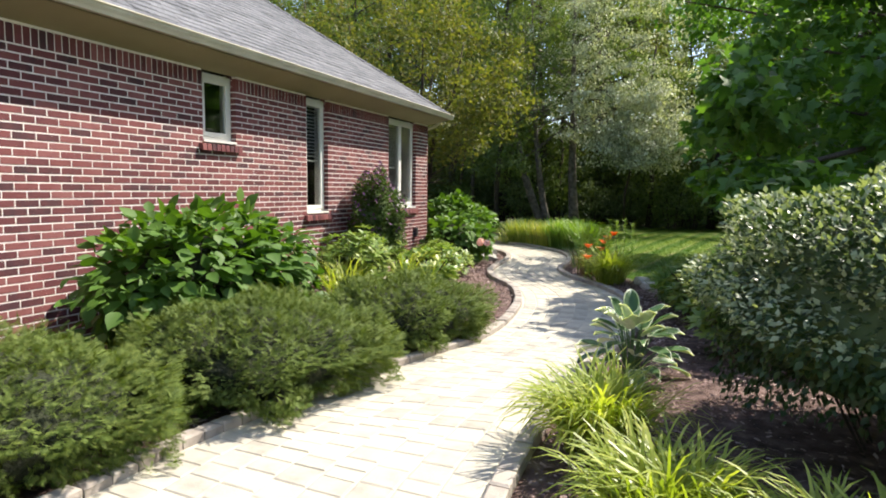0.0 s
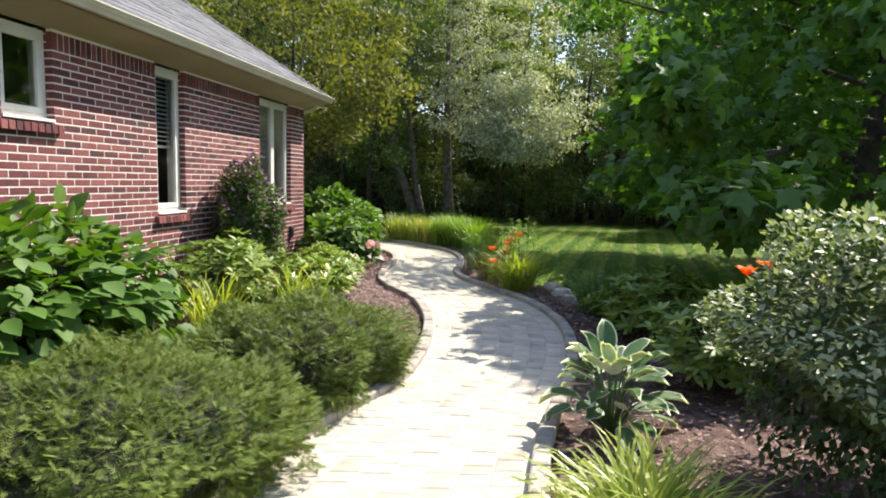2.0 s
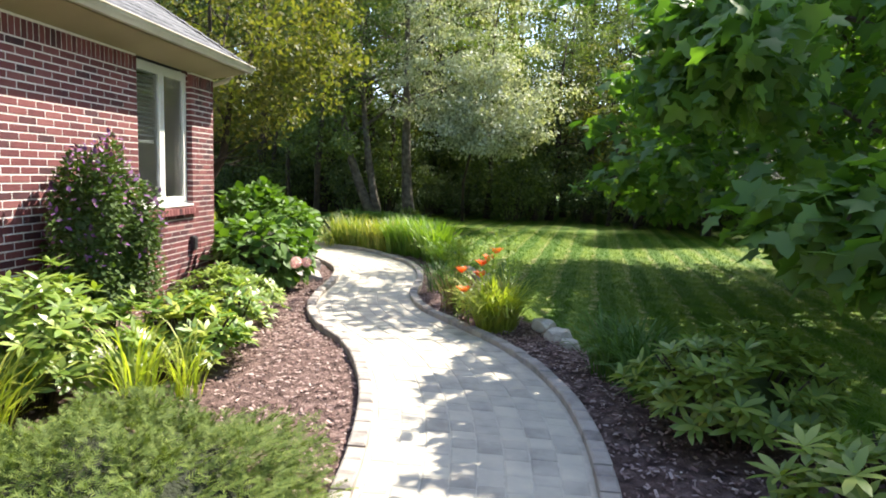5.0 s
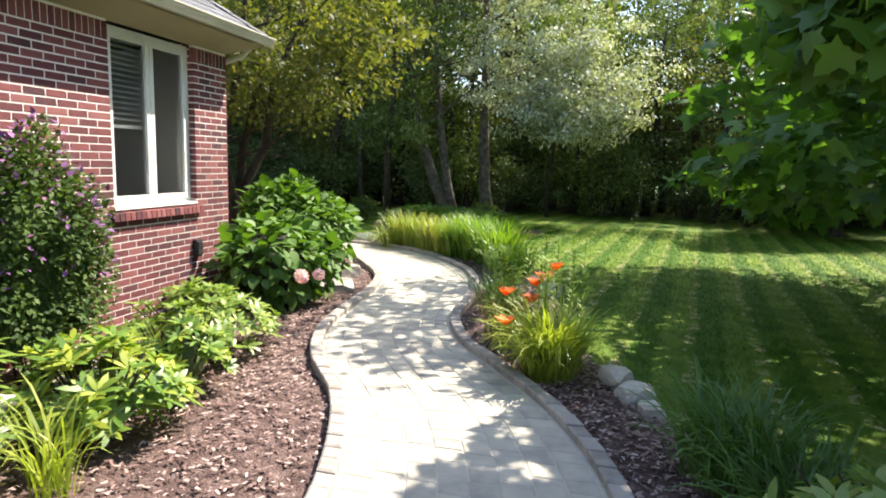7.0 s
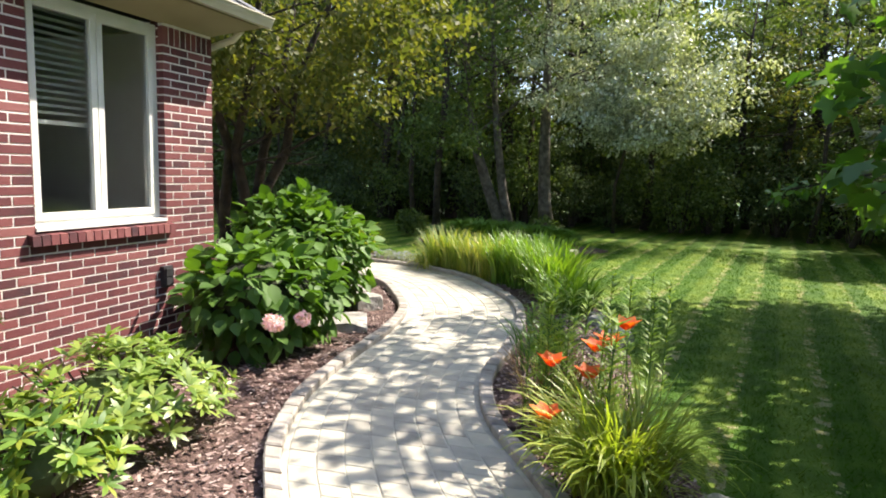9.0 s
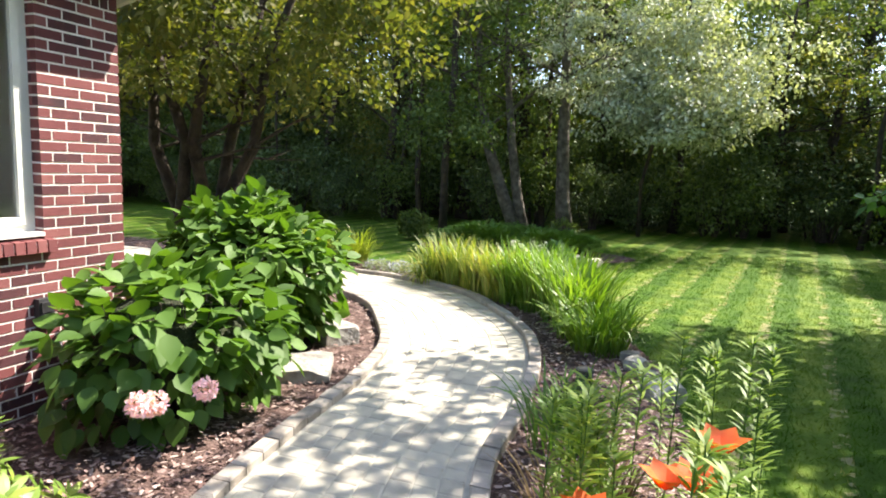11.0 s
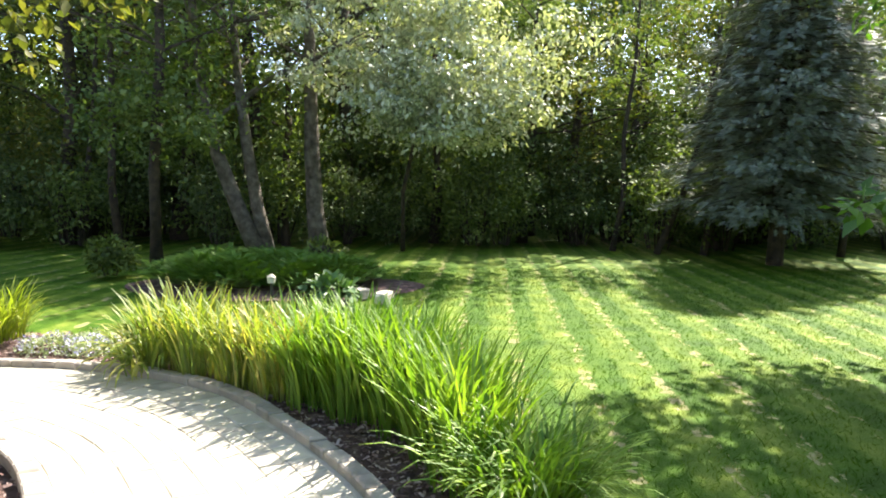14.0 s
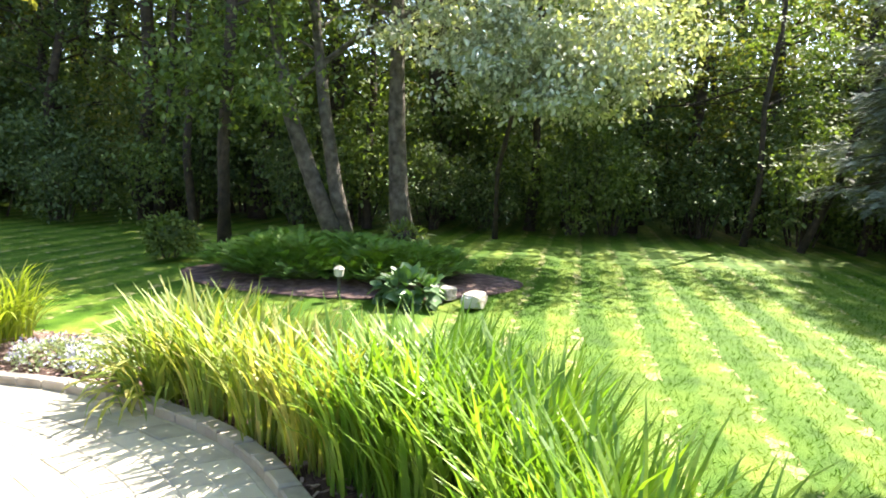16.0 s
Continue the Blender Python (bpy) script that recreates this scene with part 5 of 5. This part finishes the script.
for row, (yb, hs, x0, x1, st) in enumerate([(29.0, 0.55, -30, 26, 2.5), (31.6, 0.8, -32, 28, 2.6), (34.5, 1.0, -34, 32, 2.7), (38.5, 1.25, -36, 36, 4.0), (44, 1.6, -42, 42, 5.2), (52, 1.9, -50, 50, 7.0)]):
    x = x0
    while x < x1:
        spots.append((x + rng.normal() * 0.6, yb + rng.normal() * 0.7 - (1.2 if x < -5 else 0), hs * (0.85 + 0.3 * rng.random()) * (1.35 if x < -1 and row < 3 else 1)))
        x += st
for y in range(-12, 29, 4):
    spots.append((16.5 + rng.normal() * 0.6, y + rng.normal(), 0.8 + 0.2 * rng.random()))
    spots.append((20.5 + rng.normal() * 0.6, y + 2 + rng.normal(), 1.1 + 0.2 * rng.random()))
for x in range(-10, 18, 5):
    spots.append((x + rng.normal(), -16 + rng.normal(), 0.9 + 0.2 * rng.random()))
for y in range(18, 30, 3):
    spots.append((-19 + rng.normal(), y + rng.normal(), 1.0))
    spots.append((-23 + rng.normal(), y + 1.5 + rng.normal(), 1.2))
for i, (x, y, s_) in enumerate(spots):
    o = protos[i % 5] if i < 5 else copy_thing(protos[i % 5], Matrix())
    o.matrix_basis = Matrix.LocRotScale((x, y, 0), Euler((0, 0, rng.random() * 6.28)), Vector((max(s_, 0.75), max(s_, 0.75), s_)))
bs_ = []
for yb, x0, x1, st, big in ((27.6, -26, 24, 1.5, 1.0), (29.4, -26, 26, 2.0, 1.5), (33, -30, 30, 2.6, 2.0), (40, -36, 36, 3.2, 2.6), (50, -50, 50, 4.6, 3.6)):
    x = x0
    while x < x1:
        bs_.append((x + rng.normal() * 0.4, yb + rng.normal() * 0.35 - (1.0 if x < -8 else 0), (0.8 + 0.35 * rng.random()) * big))
        x += st
for y in range(0, 27, 3):
    bs_.append((14.5 + rng.normal() * 0.4, y, 1.0 + 0.3 * rng.random()))
    bs_.append((17.5 + rng.normal() * 0.4, y, 1.8 + 0.4 * rng.random()))
for i, (x, y, s_) in enumerate(bs_):
    o = brush[i % 3] if i < 3 else copy_thing(brush[i % 3], Matrix())
    o.matrix_basis = Matrix.LocRotScale((x, y, 0), Euler((0, 0, rng.random() * 6.28)), Vector((s_, s_, s_)))

# ---- grass blades of the lawn ----
n = 230000
gx = rng.random(n) * 14 - 2.5
gy = 7 + (rng.random(n) ** 1.5) * 17
ed = np.interp(gy, [p[1] for p in LAWN_EDGE], [p[0] for p in LAWN_EDGE])
k_ = gx > ed + 0.03
gx, gy = gx[k_], gy[k_]
n = len(gx)
pos = np.stack([gx, gy, np.full(n, -0.05)], 1)
D = np.stack([rng.normal(size=n) * 0.8, rng.normal(size=n) * 0.8, np.ones(n)], 1)
N = np.stack([rng.normal(size=n), rng.normal(size=n), np.zeros(n) + 0.1], 1)
BL = (np.array([(-0.07, 0, 0), (0.07, 0, 0), (0, 1, 0)]), np.array([(0, 1, 2)]))
tagged(scatter("lawn_grass", BL, pos, frames_from(N, D), 0.03 + 0.025 * rng.random(n), M_BLADE), "short mown lawn grass", "grass")

# ---- pavers ----
walkway = tagged(new("walkway"), "curving walk of tumbled tan concrete pavers with a raised curb", "walkway", kind="structure")
LL, RR = LINE_L, LINE_R
mid = [(a + b_) / 2 for a, b_ in zip(LL, RR)]
cum = [0]
for a, b_ in zip(mid, mid[1:]):
    cum.append(cum[-1] + (b_ - a).length)
cum = np.array(cum)
LA, RA = np.array([tuple(p) for p in LL]), np.array([tuple(p) for p in RR])


def at(s, u):
    l_ = np.array([np.interp(s, cum, LA[:, i]) for i in (0, 1)])
    r_ = np.array([np.interp(s, cum, RA[:, i]) for i in (0, 1)])
    return l_ + (r_ - l_) * u


def slab(quad, z0, z1, bev=0.006):
    """A paver with worn upper edges: its twelve corners from four."""
    q = np.array(quad)
    c = q.mean(0)
    d = q - c
    inn = c + d * (1 - bev * 2 / (np.abs(d).max() + 1e-6))
    v = [(x, y, z0) for x, y in q] + [(x, y, z1 - bev) for x, y in q] + [(x, y, z1) for x, y in inn]
    f = []
    for a, b_ in ((0, 4), (4, 8)):
        f += [(a + i, a + (i + 1) % 4, b_ + (i + 1) % 4, b_ + i) for i in range(4)]
    f.append((8, 9, 10, 11))
    return v, f


S1 = cum[-1] - 6
s_start = 8.5
quads = []
cols = 8
for c in range(cols):
    s = s_start + rng.random() * 0.15
    while s < S1:
        width = np.linalg.norm(at(s, 1) - at(s, 0))
        m0 = 0.135 / width
        u0, u1 = m0 + (1 - 2 * m0) * c / cols, m0 + (1 - 2 * m0) * (c + 1) / cols
        ln = rng.choice([0.12, 0.155, 0.19])
        g = 0.0014 + 0.0018 * rng.random()
        gu = 0.0022 / width
        sh = (rng.random() - 0.5) * 0.004 / width
        quads.append(([at(s + g, u0 + gu + sh), at(s + g, u1 - gu + sh), at(s + ln - g, u1 - gu + sh), at(s + ln - g, u0 + gu + sh)], s))
        s += ln
curbs = []
for side in (0, 1):
    s = s_start
    while s < S1:
        width = np.linalg.norm(at(s, 1) - at(s, 0))
        w = 0.105 / width
        a, b_ = (0.0, w) if side == 0 else (1 - w, 1.0)
        ln = 0.15 + 0.02 * rng.random()
        curbs.append(([at(s + 0.004, a), at(s + 0.004, b_), at(s + ln - 0.004, b_), at(s + ln - 0.004, a)], 0.052 + 0.012 * rng.random(), s))
        s += ln
nearq = [q for q in quads if 11.0 < q[0][0][1] < 14.9]
rng.shuffle(nearq)
ids = {id(q) for q in nearq[:300]}
V, F = [], []
for q in quads:
    z1 = 0.006 + rng.normal() * 0.0015
    if id(q) in ids:
        continue
    v, f = slab(q[0], -0.03, z1)
    F += [tuple(i + len(V) for i in ff) for ff in f]
    V += v
raw("pavers", V, np.array(F), M_PAVER, walkway, kind="stuff")
V, F = [], []
for q, h, s in curbs:
    v, f = slab(q, -0.03, h, 0.009)
    F += [tuple(i + len(V) for i in ff) for ff in f]
    V += v
raw("curb", V, np.array(F), M_CURB, walkway, kind="stuff", label="low curb of greyish brown tumbled blocks")
for q in nearq[:300]:
    c = np.mean(q[0], 0)
    v, f = slab([p - c for p in q[0]], -0.03, 0.006 + rng.normal() * 0.0015)
    o = raw("paver", v, f, M_PAVER_O, walkway)
    o.location = (c[0], c[1], 0)

# ---- single bricks ----
shared = {}
for c, d, e, f_ in near_set:
    key = round(d - c, 2)
    if key not in shared:
        bm = bmesh.new()
        w = (d - c) / 2
        box(bm, -0.05, 0.001, -w, w, -(COURSE - 0.0125) / 2, (COURSE - 0.0125) / 2)
        o = part("brick", bm, M_BRICK_O, wall)
        shared[key] = o.data
    else:
        o = new("brick", shared[key])
        o.parent = wall
    o.location = (WALL_X + rng.random() * 0.001, (c + d) / 2, (e + f_) / 2)
